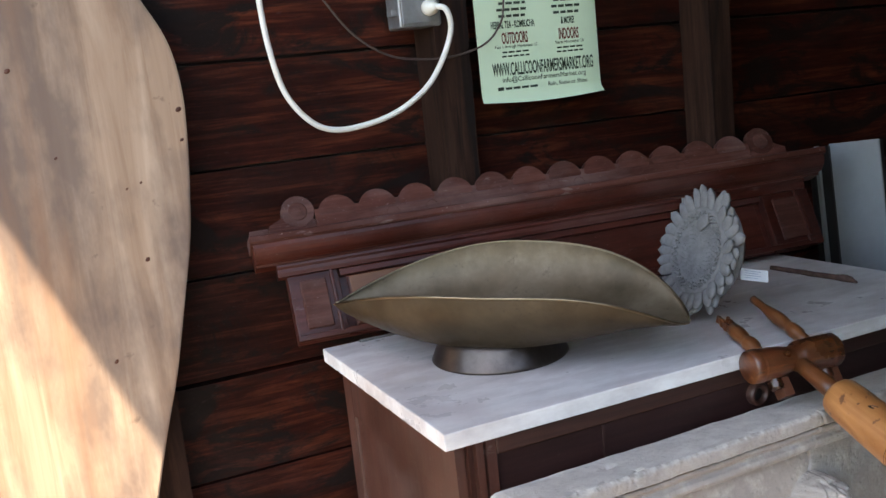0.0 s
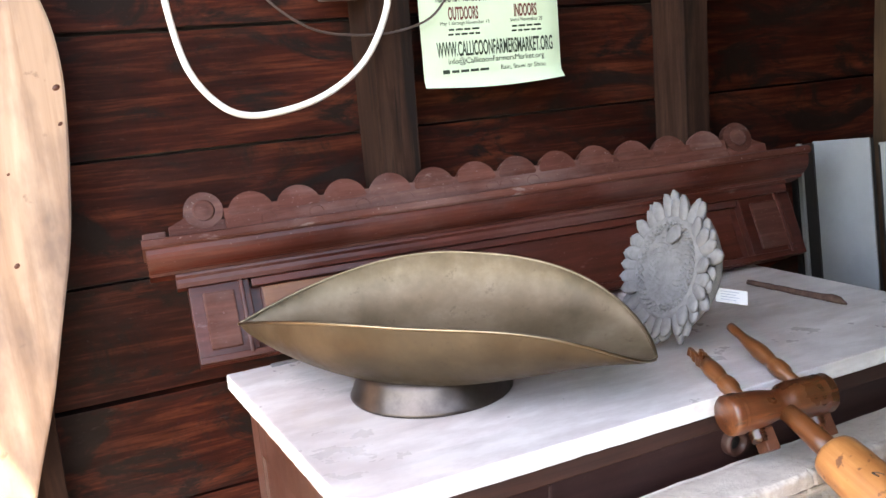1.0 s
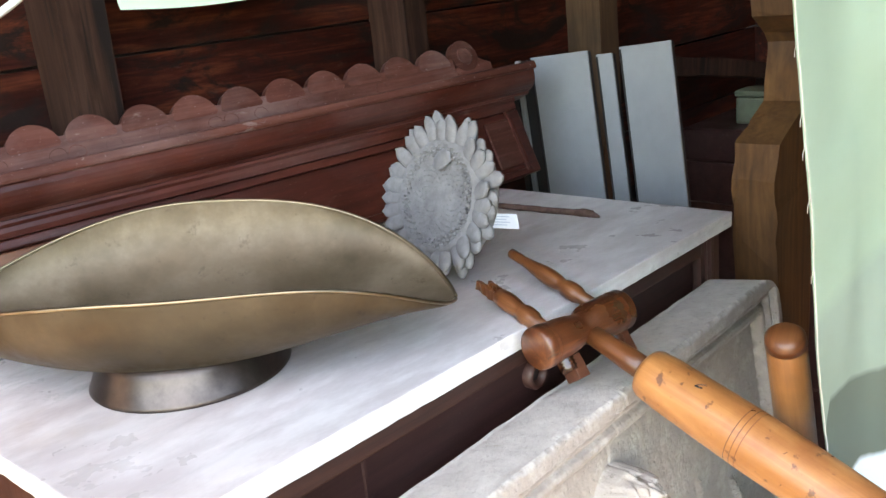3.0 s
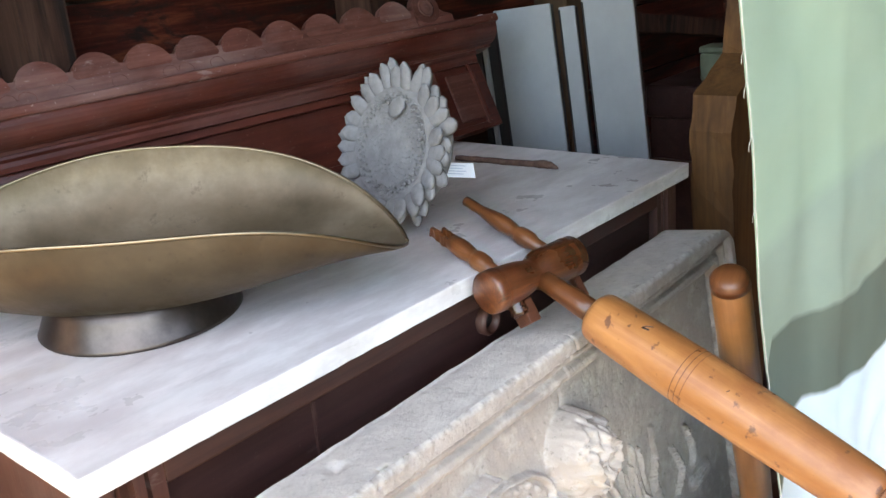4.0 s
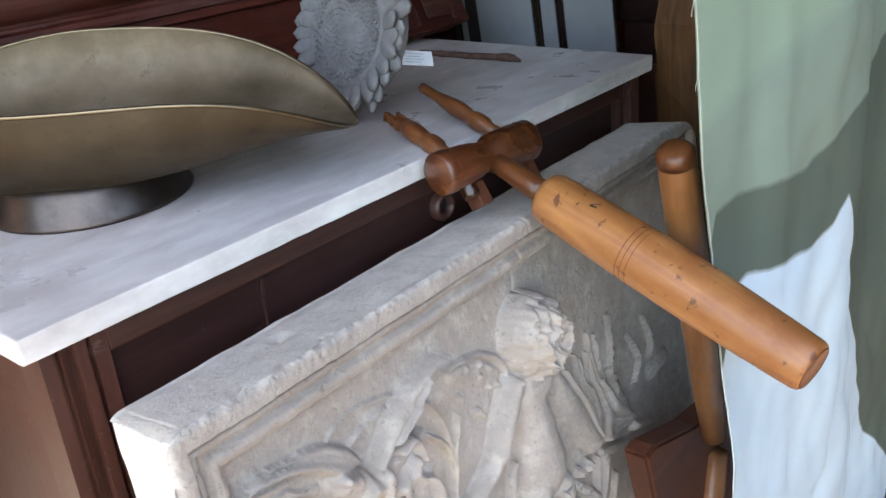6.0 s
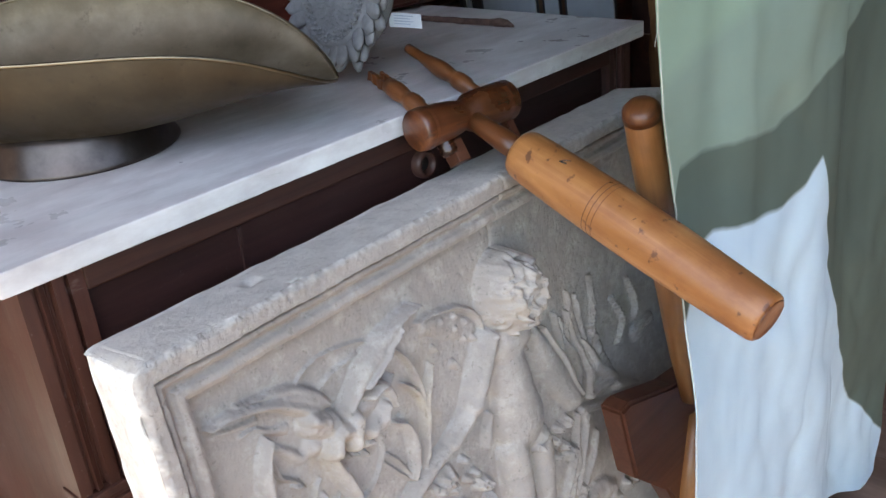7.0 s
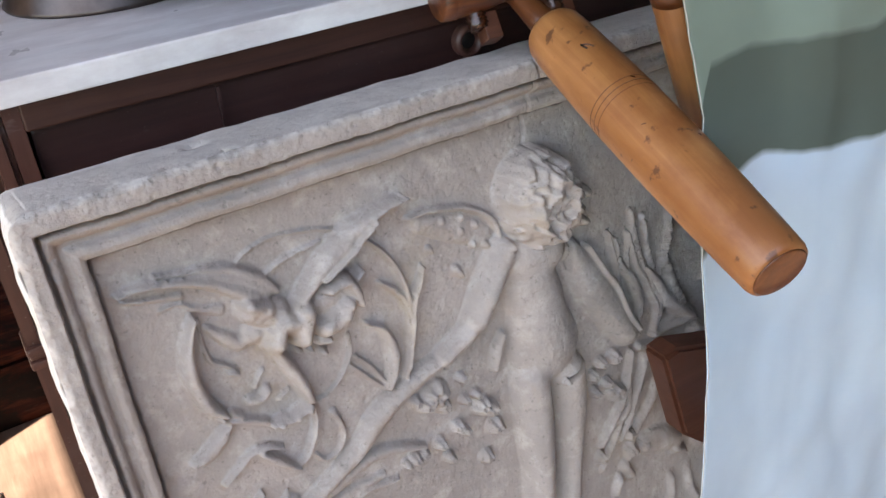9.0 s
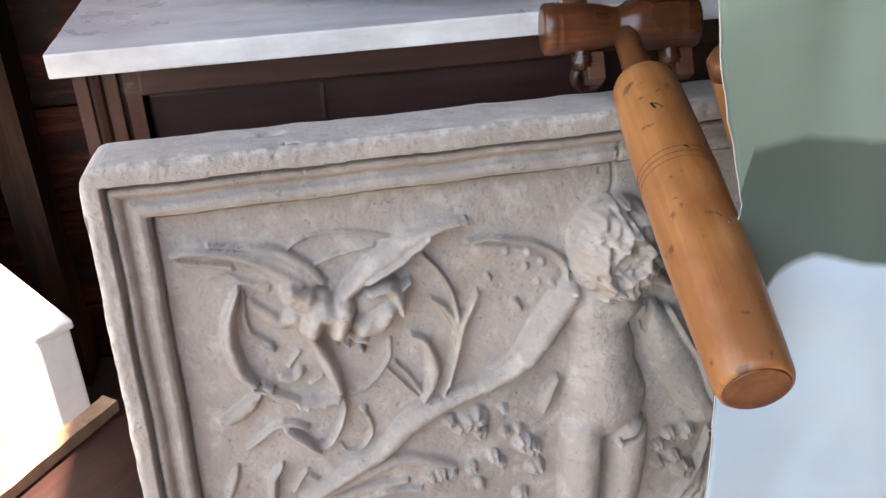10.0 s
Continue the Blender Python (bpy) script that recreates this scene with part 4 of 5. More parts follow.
def relief_slab():
    W, H, T = 0.874, 0.707, 0.080
    m = frame_of((0.026, -0.205, 0.0), (0.9, 0.042, -0.012), 7.4)
    us = np.concatenate([np.arange(0, 0.054, 0.0009), np.arange(0.054, 0.60, 0.00135), np.arange(0.60, W - 0.054, 0.004), np.linspace(W - 0.054, W, 40)])
    vs = np.concatenate([np.arange(0, 0.2, 0.006), np.arange(0.2, 0.33, 0.003), np.arange(0.33, H - 0.054, 0.00135), np.arange(H - 0.054, H, 0.0009), [H]])
    u, v = np.meshgrid(us, vs)
    nu, nv = len(us), len(vs)
    # border mouldings by the distance from the edge
    edge = np.minimum(np.minimum(u, W - u), np.minimum(v, H - v))
    side = np.interp(u, [0, 0.015, 0.044, 0.060], [0, 0.0168, 0.0450, 0.0610])
    head = np.interp(H - v, [0, 0.018, 0.049, 0.065], [0, 0.0168, 0.0450, 0.0610])
    sway = 0.0004 * np.sin(u * 61) + 0.0004 * np.sin(v * 47 + 1) + 0.0002 * np.sin(u * 343 + v * 290)
    e = np.minimum(np.minimum(side, W - u), np.minimum(v, head)) + sway
    h = np.interp(e, [0, 0.002, 0.005, 0.0160, 0.0170, 0.0178, 0.0196, 0.0212, 0.0240, 0.0270, 0.0300, 0.0330, 0.0360, 0.0400, 0.0440, 0.0452, 0.0462, 0.0490],
                  [-0.005, -0.0016, -0.0002, 0.0, -0.0016, -0.0205, -0.0205, -0.0085, -0.0075, -0.0100, -0.0165, -0.0165, -0.0120, -0.0105, -0.0125, -0.0165, -0.0370, -0.0270])

    # uneven hand-modelled surface: a wander of the outlines and a lumpiness of the forms
    wander, lumps = np.zeros((nv, nu, 2)), np.zeros(u.shape)
    for j in range(nv):
        for i in range(nu):
            p = Vector((u[j, i], v[j, i], 0.2))
            w = noise.noise_vector(p * 30) * 0.0010 + noise.noise_vector(p * 140) * 0.0004
            wander[j, i] = w.x, w.y
            lumps[j, i] = 0.11 * noise.noise(p * 45) + 0.06 * noise.noise(p * 140)

    def form(high, pts, slim=1.0):
        """The swell of one tapered form, and how far out across it each place lies."""
        line = np.array([tuple(p) for p in smooth_line([(a / 1000, b / 1000, r / 1000) for a, b, r in pts], 6)])
        lo, hi = line[:, :2].min(0) - 0.05, line[:, :2].max(0) + 0.05
        sel = (u > lo[0]) & (u < hi[0]) & (v > lo[1]) & (v < hi[1])
        uu, vv = u[sel] + wander[sel][:, 0], v[sel] + wander[sel][:, 1]
        best = np.full(uu.shape, 9.0)
        for (ax, ay, ar), (bx, by, br) in zip(line, line[1:]):
            dx, dy = bx - ax, by - ay
            t = np.clip(((uu - ax) * dx + (vv - ay) * dy) / (dx * dx + dy * dy + 1e-12), 0, 1)
            best = np.minimum(best, np.hypot(uu - ax - t * dx, vv - ay - t * dy) / np.maximum(slim * (ar + (br - ar) * t), 0.0015))
        return sel, 1.35 * (high / 1000) * np.clip(1 - best ** 2.0, 0, 1) ** 0.62, best

    rise = np.zeros(u.shape)
    for some, veined in ((LEAF_A, 2), (LEAF_A_MORE, 2), (LEAF_B, 2), (LEAF_C, 0), (LEAF_C_MORE, 0), (VINE_A, 1), (VINE_A_MORE, 1), (VINE_B, 1), (WING, 0), (GRIFFIN_A, 1), (GRIFFIN_A_MORE, 1), (GRIFFIN_B, 1), (GRIFFIN_C, 0), (GRIFFIN_C_MORE, 0), (GRIFFIN_D, 1), (GRIFFIN_D_MORE, 1), (GRIFFIN_E, 0)):
        for high, pts in some:
            sel, s, far = form(high, pts, 1.12)
            if veined == 2:
                s = s * (1 - 0.30 * np.abs(np.sin(np.clip(far, 0, 1) * 6.5 + 2 * lumps[sel])) ** 4) * 0.75
            k = 0.005
            near = np.clip(k - np.abs(rise[sel] - s), 0, k) * (np.minimum(rise[sel], s) > 0.001)
            rise[sel] = np.maximum(rise[sel], s) + near * near / (4 * k)
    rise *= 1 + lumps
    for a, b, r in BLOOMS:
        sel, s, far = form(13, [(a, b, r), (a + 1, b, r)])
        turn = np.arctan2(v[sel] - b / 1000, u[sel] - a / 1000)
        s = s * (1 - 0.5 * np.abs(np.sin(2.5 * turn + r)) * np.clip(far * 1.3, 0, 1)) * (1 - 0.45 * np.clip(1 - far * 3, 0, 1))
        rise[sel] = np.maximum(rise[sel], s)
    # the standing figure, its forms run into one another
    body = np.zeros(u.shape)
    for high, pts in BODY_A + BODY_A_MORE + BODY_B:
        sel, s, far = form(high, pts)
        k = 0.010
        d = np.clip(k - np.abs(body[sel] - s), 0, k) * (np.minimum(body[sel], s) > 0.003)
        body[sel] = np.maximum(body[sel], s) + d * d / (4 * k)
    for deep, pts in CREASES:
        sel, s, far = form(1, pts, 1.2)
        body[sel] -= 1.35 * deep * s * (body[sel] > 0.006)
    rise = np.maximum(rise, body * (1 + 0.12 * lumps))
    # the curly head stands out furthest
    d2 = np.hypot((u - 0.441) / 0.043, (v - 0.577) / 0.050)
    curls = np.zeros(u.shape)
    for j, i in zip(*np.nonzero(d2 < 1.0)):
        p = Vector((u[j, i], v[j, i], 0.3))
        w = p * 62 + 1.1 * Vector(noise.noise_vector(p * 47 + Vector((7, 3, 1))))
        curls[j, i] = 0.010 * (0.8 - 2.6 * abs(noise.noise(w))) + 0.007 * noise.noise(p * 85) + 0.004 * noise.noise(p * 170)
    for a, b, r in ((494, 566, 9), (490, 538, 7), (400, 542, 6)):
        sel, s, far = form(20, [(a, b, r), (a + 1, b, r)])
        rise[sel] = np.maximum(rise[sel], s * (1 + lumps[sel]))
    dome = 0.054 * np.sqrt(np.clip(1 - d2 ** 2, 0, 1)) ** 0.9
    rise = np.maximum(rise, dome + curls * np.clip(dome / 0.02, 0, 1))
    inside = np.clip((edge - 0.049) / 0.004, 0, 1)
    h = h + rise * inside
    # fine pitting and worn arrises
    rough = np.zeros(u.shape)
    for j in range(nv):
        for i in range(nu):
            p = Vector((u[j, i] * 95, v[j, i] * 95, 0.5))
            rough[j, i] = noise.noise(p) * 0.6 + noise.noise(p * 3.1) * 0.4
    worn = np.clip((0.016 - edge) / 0.016, 0, 1)
    knocks = np.array([max(0.0, noise.noise(Vector((a * 34, b * 34, 4))) - 0.1) for a, b in zip(u.ravel(), v.ravel())]).reshape(u.shape)
    chipped = (knocks + 0.4 * np.clip(rough - 0.2, 0, 1)) * np.clip((0.006 - edge) / 0.006, 0, 1)
    h += rough * (0.0011 + 0.0006 * worn) - 0.006 * chipped
    pit_rnd = random.Random(31)
    for _ in range(230):
        a, b, r = pit_rnd.uniform(0.01, 0.60), pit_rnd.uniform(0.33, H - 0.004), pit_rnd.choice((0.0014, 0.0018, 0.0022, 0.0034))
        sel = (np.abs(u - a) < r) & (np.abs(v - b) < r)
        h[sel] -= 0.6 * r * np.clip(1 - np.hypot(u[sel] - a, v[sel] - b) / r, 0, 1) * (body[sel] < 0.004)
    # a crack from the head up to the edge
    crack = np.abs(u - 0.441 - 0.12 * (v - 0.634) - 0.002 * np.sin(v * 130) - 3 * wander[..., 0])
    h -= 0.0045 * np.clip(1 - crack / 0.0022, 0, 1) * (v > 0.615)
    verts = np.stack([u, -h, v], -1).reshape(-1, 3)
    idx = np.arange(nu * nv).reshape(nv, nu)
    faces = np.stack([idx[:-1, :-1], idx[:-1, 1:], idx[1:, 1:], idx[1:, :-1]], -1).reshape(-1, 4).tolist()
    # body behind the face, with rounded rim corners
    ring = list(idx[0, :]) + list(idx[1:, -1]) + list(idx[-1, -2::-1]) + list(idx[-2:0:-1, 0])
    base = len(verts)

    def rounded(p):
        """Worn top corners: places outside the corner's arc are drawn onto it."""
        for side, r in ((0, 0.017), (1, 0.050)):
            du = (r - p[:, 0]) if side == 0 else (p[:, 0] - (W - r))
            dv = p[:, 2] - (H - r)
            far = np.hypot(du, dv)
            k = np.where((du > 0) & (dv > 0) & (far > r), r / np.maximum(far, 1e-9), 1.0)
            p[:, 0] += (1 - k) * du * (1 if side == 0 else -1)
            p[:, 2] -= (1 - k) * dv
        return p
    rows = [verts]
    depths = (0.006, 0.014, 0.024, 0.032, 0.038, 0.043, 0.048, 0.053, 0.058, 0.066, 0.073, T)
    for k, dep in enumerate(depths):
        rv = verts[ring].copy()
        rv[:, 1] = dep
        bulge = 0.0012 if 0 < k < 10 else 0.0
        wob = np.array([noise.noise(Vector((a * 30, b * 30, dep * 40 + 3))) for a, _, b in rv]) * 0.0014
        out = np.stack([np.where(rv[:, 0] < 1e-6, -1, np.where(rv[:, 0] > W - 1e-6, 1, 0)), np.zeros(len(rv)), np.where(rv[:, 2] > H - 1e-6, 1, 0)], -1)
        crumble = np.array([noise.noise(Vector((a * 14 + 5, b * 22, dep * 45))) + 0.35 * noise.noise(Vector((7, b * 75, dep * 120))) for a, _, b in rv])
        wob += np.where(rv[:, 0] < 1e-6, 0.0017 * crumble, 0.0)
        rv += out * (bulge + wob[:, None])
        rv[:, 0] += np.where(rv[:, 0] < 0.003, 0.008 * max(0.0, (dep - 0.03) / 0.05), 0.0)
        # an oval knock in the top face
        knock = np.clip(1 - np.hypot((rv[:, 0] - 0.149) / 0.013, (dep - 0.048) / 0.009), 0, 1)
        rv[:, 2] -= 0.007 * knock * (rv[:, 2] > H - 0.01)
        rows.append(rv)
    n = len(ring)
    prev = ring
    for k in range(len(depths)):
        cur = [base + k * n + j for j in range(n)]
        faces += [(prev[j], cur[j], cur[(j + 1) % n], prev[(j + 1) % n]) for j in range(n)]
        prev = cur
    faces.append(tuple(prev))
    me = mesh("relief_slab", rounded(np.concatenate(rows)), faces, True)
    # where the plaster is paler: worn arrises, and light put into the left side and top
    bare_lit = np.concatenate([(np.clip((0.006 - edge) / 0.006, 0, 1) * np.clip(0.25 + rough, 0, 0.6)).ravel()]
                          + [np.where(verts[ring][:, 0] < 1e-6, 0.85, np.where(verts[ring][:, 2] > H - 1e-6, 0.3, 0.0))] * len(depths))
    me.attributes.new("bare_lit", "FLOAT", "POINT").data.foreach_set("value", bare_lit.astype(np.float32))
    ob = part("relief_slab", me, M["plaster"], m=m)
    return tagged(ob, "grey-white cast plaster relief slab with moulded frame, leaning on dresser", "relief")


relief_slab()


# ---- stool behind the cloth ----
def stool():
    d = thing("stool", "small wooden stool on its side with a turned leg", "stool")
    top, low = Vector((0.478, -0.256, 0.792)), Vector((0.645, -0.225, 0.405))
    ax = (top - low).normalized()
    q = ax.to_track_quat("Z", "Y").to_matrix().to_4x4()
    q.translation = low
    ln = (top - low).length
    part("leg", lathe([(0.013, -0.04), (0.0165, 0.05), (0.0185, ln * 0.6), (0.0175, ln - 0.03), (0.0170, ln - 0.026), (0.0175, ln - 0.02), (0.0160, ln - 0.004), (0.012, ln), (0.001, ln)], 28),
         M["legwood"], d, "honey-brown turned leg", m=q)
    part("leg_tip", lathe([(0.0172, ln - 0.014), (0.0166, ln - 0.004), (0.0125, ln + 0.0006), (0.001, ln + 0.001)], 28), M["turned"], d, "dark stained leg tip", m=q @ Matrix.Diagonal((1.03, 1.03, 1, 1)))
    out = [(0.0, 0.0), (0.02, 0.004), (0.125, -0.030), (0.30, -0.05), (0.30, -0.34), (0.20, -0.33), (0.115, -0.190), (0.034, -0.116)]
    part("seat", prism(out, -0.016, 0.016, "xz", 0.004), M["seatwood"], d, m=pose(0.543, -0.180, 0.399, 0, 0, 0))
    low2 = pose(0.70, -0.20, 0.14, 0, 8, 0)
    part("leg", lathe([(0.012, -0.142), (0.0165, -0.08), (0.0185, 0.05), (0.015, 0.16)], 24), M["legwood"], d, m=low2)
    return d


stool()


# ---- hanging cloth ----
def cloth_material():
    m = Mat("printed_cloth", 0.85)
    sep = m.add("ShaderNodeSeparateXYZ")
    m.set(sep.inputs[0], m.co)
    X, Z = sep.outputs["X"], sep.outputs["Z"]
    wob = m.math("MULTIPLY", m.math("SUBTRACT", m.noise(14.0, 3, 0.5), 0.5), 0.018)

    def above(line_z, soft=0.006):
        return m.ramp(m.math("ADD", m.math("MULTIPLY", m.math("SUBTRACT", m.math("ADD", Z, wob), line_z), 1 / soft), 0.5), (0.0, 0.0), (1.0, 1.0))

    def line(*knots):
        """Height of a printed outline along x."""
        lo, hi = knots[0][0], knots[-1][0]
        n = m.add("ShaderNodeMapRange")
        for key, val in (("Value", X), ("From Min", lo), ("From Max", hi)):
            m.set(n.inputs[key], val)
        r = m.ramp(n.outputs[0], *[((a - lo) / (hi - lo), b) for a, b in knots])
        return r

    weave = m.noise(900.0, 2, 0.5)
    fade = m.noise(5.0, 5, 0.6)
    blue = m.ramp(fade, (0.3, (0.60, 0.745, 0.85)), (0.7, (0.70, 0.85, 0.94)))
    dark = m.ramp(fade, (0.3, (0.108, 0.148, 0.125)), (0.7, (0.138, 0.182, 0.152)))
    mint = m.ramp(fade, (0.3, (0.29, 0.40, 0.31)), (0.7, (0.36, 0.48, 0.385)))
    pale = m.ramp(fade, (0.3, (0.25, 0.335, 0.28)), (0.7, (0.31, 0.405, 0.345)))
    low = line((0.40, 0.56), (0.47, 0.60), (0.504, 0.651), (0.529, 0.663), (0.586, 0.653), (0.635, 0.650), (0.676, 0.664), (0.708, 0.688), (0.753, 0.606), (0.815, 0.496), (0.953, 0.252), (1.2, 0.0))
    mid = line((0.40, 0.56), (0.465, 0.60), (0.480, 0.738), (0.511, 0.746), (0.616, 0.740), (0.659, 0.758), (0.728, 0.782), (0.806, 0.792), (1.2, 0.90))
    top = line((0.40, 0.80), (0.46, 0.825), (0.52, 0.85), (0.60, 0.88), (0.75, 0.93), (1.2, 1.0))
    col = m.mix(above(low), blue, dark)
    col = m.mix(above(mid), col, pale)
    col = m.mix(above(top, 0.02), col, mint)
    out = m.done(col, None, weave, 0.15, 0.0004)
    thin = m.add("ShaderNodeBsdfTranslucent")
    m.set(thin.inputs["Color"], col)
    both = m.add("ShaderNodeMixShader")
    both.inputs[0].default_value = 0.45
    m.t.links.new(m.b.outputs[0], both.inputs[1])
    m.t.links.new(thin.outputs[0], both.inputs[2])
    m.t.links.new(both.outputs[0], m.t.nodes["Material Output"].inputs["Surface"])
    return out


def cloth():
    NX, NZ = 150, 200
    # Top drawn up out of view, to keep front light off the right.
    TOP = 2.0
    verts, faces = [], []
    for lay in (0, 1):
        for i in range(NX + 1):
            a = i / NX
            for j in range(NZ + 1):
                z = TOP * (1 - j / NZ)
                hem = 0.30 - 0.33 * a if a < 1 else 0
                z = hem + (TOP - hem) * (1 - j / NZ)
                left = np.interp(z, [0.0, 0.50, 0.62, 0.70, 0.80, 0.90, 1.0, 1.10, 1.22, 2.0], [0.452, 0.458, 0.466, 0.478, 0.452, 0.440, 0.420, 0.400, 0.390, 0.420])
                x = left + (1.12 - left) * a
                fold = 0.020 * math.sin(9.5 * a ** 0.8 + 1.1 * z) + 0.007 * math.sin(17 * a + 4.0 * z + 1.0)
                fold += 0.012 * noise.noise(Vector((x * 5 + z * 3.5, z * 2.2 - x * 2.5, 3)))
                fold *= 0.75 * min(1, a * 8 + 0.15) * (0.5 + 0.5 * min(1, z))
                y = np.interp(z, [0.0, 0.5, 0.7, 0.95, 1.75], [-0.345, -0.332, -0.294, -0.292, -0.285]) + fold
                y += (-0.325 - (y - fold)) * min(1, a * 6)
                crease = noise.noise(Vector((x * 9, z * 7, 2))) * 0.008 + noise.noise(Vector((x * 24, z * 18, 5))) * 0.004 + 0.005 * (1 - abs(noise.noise(Vector((x * 7 + z * 6, z * 4 - x * 3, 9)))) * 2.2) * min(1, a * 3)
                edge_fray = 0.0008 * noise.noise(Vector((z * 300, 0, 1))) if i == 0 else 0
                verts.append((x + edge_fray, y + crease * min(1, a * 6 + 0.2) + lay * 0.0012, z))
    row, size = NZ + 1, (NX + 1) * (NZ + 1)
    for i in range(NX):
        for j in range(NZ):
            q = (i * row + j, i * row + j + 1, (i + 1) * row + j + 1, (i + 1) * row + j)
            faces += [q, tuple(size + k for k in q[::-1])]
    faces += [(j, j + size, j + 1 + size, j + 1) for j in range(NZ)]
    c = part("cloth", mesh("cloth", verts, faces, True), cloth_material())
    tagged(c, "hanging cotton cloth printed in pale blue and greens", "cloth")
    rnd = random.Random(12)
    torn = [(verts[j][0] - 0.0004 + rnd.uniform(-0.0007, 0.0007), verts[j][1] - 0.0006, verts[j][2]) for j in range(0, NZ + 1)]
    part("frayed_edge", tube(torn, 0.00045, 6, 1), M["thread"], c, "white frayed selvedge")
    for j in (112, 118, 121, 126, 133):
        x, y, z = torn[j]
        part("loose_thread", tube([(x, y, z), (x - 0.003, y - 0.001, z - 0.003), (x - 0.004, y, z - 0.009), (x - 0.002 - 0.00002 * j, y, z - 0.014)], 0.00025, 5, 3), M["thread"], c)
    rail = part("hanging_rail", tube([(0.34, -0.325, 2.008), (0.8, -0.325, 2.008), (2.6, -0.325, 2.008)], 0.012, 12, 4), M["iron"])
    tagged(rail, "dark iron rail added out of view to carry a hanging cloth", "rail")


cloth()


# ---- right of the dresser ----
def hewn_post():
    out = [(0.940, 0.0), (1.05, 0.0), (1.055, 0.62), (1.062, 0.80), (1.052, 0.86), (1.050, 0.96), (1.085, 1.02), (1.10, 1.25), (0.955, 1.25), (0.951, 1.07), (0.958, 1.012),
           (1.005, 0.985), (1.017, 0.970), (1.022, 0.885), (0.990, 0.868), (0.930, 0.840), (0.921, 0.79), (0.926, 0.70), (0.935, 0.60)]
    bm = prism([(a + 0.064 + 0.030 * min(1.0, max(0, b - 0.86) / 0.1), b) for a, b in out], -0.035, 0.03, "xz")
    bmesh.ops.subdivide_edges(bm, edges=[e for e in bm.edges if e.calc_length() > 0.02], cuts=5)
    for v in bm.verts:
        v.co += Vector((noise.noise(v.co * 23), 0.7 * noise.noise(v.co * 31 + Vector((5, 1, 2))), 0)) * 0.006
    d = part("hewn_post", bm, M["hewn"])
    return tagged(d, "rough-hewn tan wooden post with a notched outline", "post")


hewn_post()


def grey_panels():
    for y0, y1, top, name in ((0.341, 0.472, 0.954, "wide"), (0.293, 0.327, 0.958, "narrow"), (0.179, 0.281, 0.970, "wide")):
        w = (y1 - y0) / 2
        d = thing("cabinet_case", f"{name} grey enamelled metal case with dark edges standing upright", "case", pose(1.12, (y0 + y1) / 2 - 0.072, w * math.sin(radians(5.4)), -5.4, 0, -4), group="upright cases")
        part("face", box((0.0, -w, 0.0), (0.004, w, top), 0.0015), M["panel"], d)
        # Near-black core and strip show in the gaps between the faces.
        part("core", box((0.0042, -w + 0.002, 0.002), (0.014, w - 0.002, top - 0.002), 0.002), M["paneldark"], d)
        part("edge_strip", box((-0.0012, w - 0.004, 0.004), (-0.0002, w - 0.0005, top - 0.004)), M["paneldark"], d)
    d = thing("cabinet_case", "thin bright-edged grey metal case standing beside others", "case", pose(1.11, 0.492 - 0.070, 0.0, -5.4, 0, -4), group="upright cases")
    part("face", box((0.0, -0.006, 0.001), (0.006, 0.004, 0.950), 0.001), M["panel"], d)
    part("rib", box((0.0065, -0.005, 0.001), (0.045, 0.004, 0.948)), M["paneldark"], d)
    part("core", box((-0.004, 0.0045, 0.002), (0.045, 0.018, 0.945), 0.001), M["paneldark"], d)


grey_panels()


def dim_corner():
    """An added dark trunk with a green object on it, built as a tin, deep in the shed's corner."""
    t = thing("support_trunk", "dark brown wooden trunk added as support in the dim corner", "trunk", pose(1.60, 0.09, 0.0))
    part("body", box((0.0, 0.0, 0.0), (0.45, 0.34, 0.66), 0.006), M["drawer"], t)
    part("lid", box((-0.008, -0.008, 0.6605), (0.458, 0.348, 0.735), 0.012, 3), M["drawer"], t)
    for z in (0.12, 0.52):
        part("batten", board(-0.014, -0.0005, 0.01, 0.33, z, z + 0.05, 0.001, 21), M["walnut"], t)
    c = thing("tin", "green object built as a lidded tin, dimness put into its colour", "tin", pose(1.655, 0.246, 0.7355))
    part("body", box((0.0, 0.0, 0.0), (0.065, 0.092, 0.060), 0.008, 3), M["tin"], c)
    part("lid", box((-0.0015, -0.0015, 0.0605), (0.0665, 0.0935, 0.074), 0.005, 3), M["tin"], c)


dim_corner()


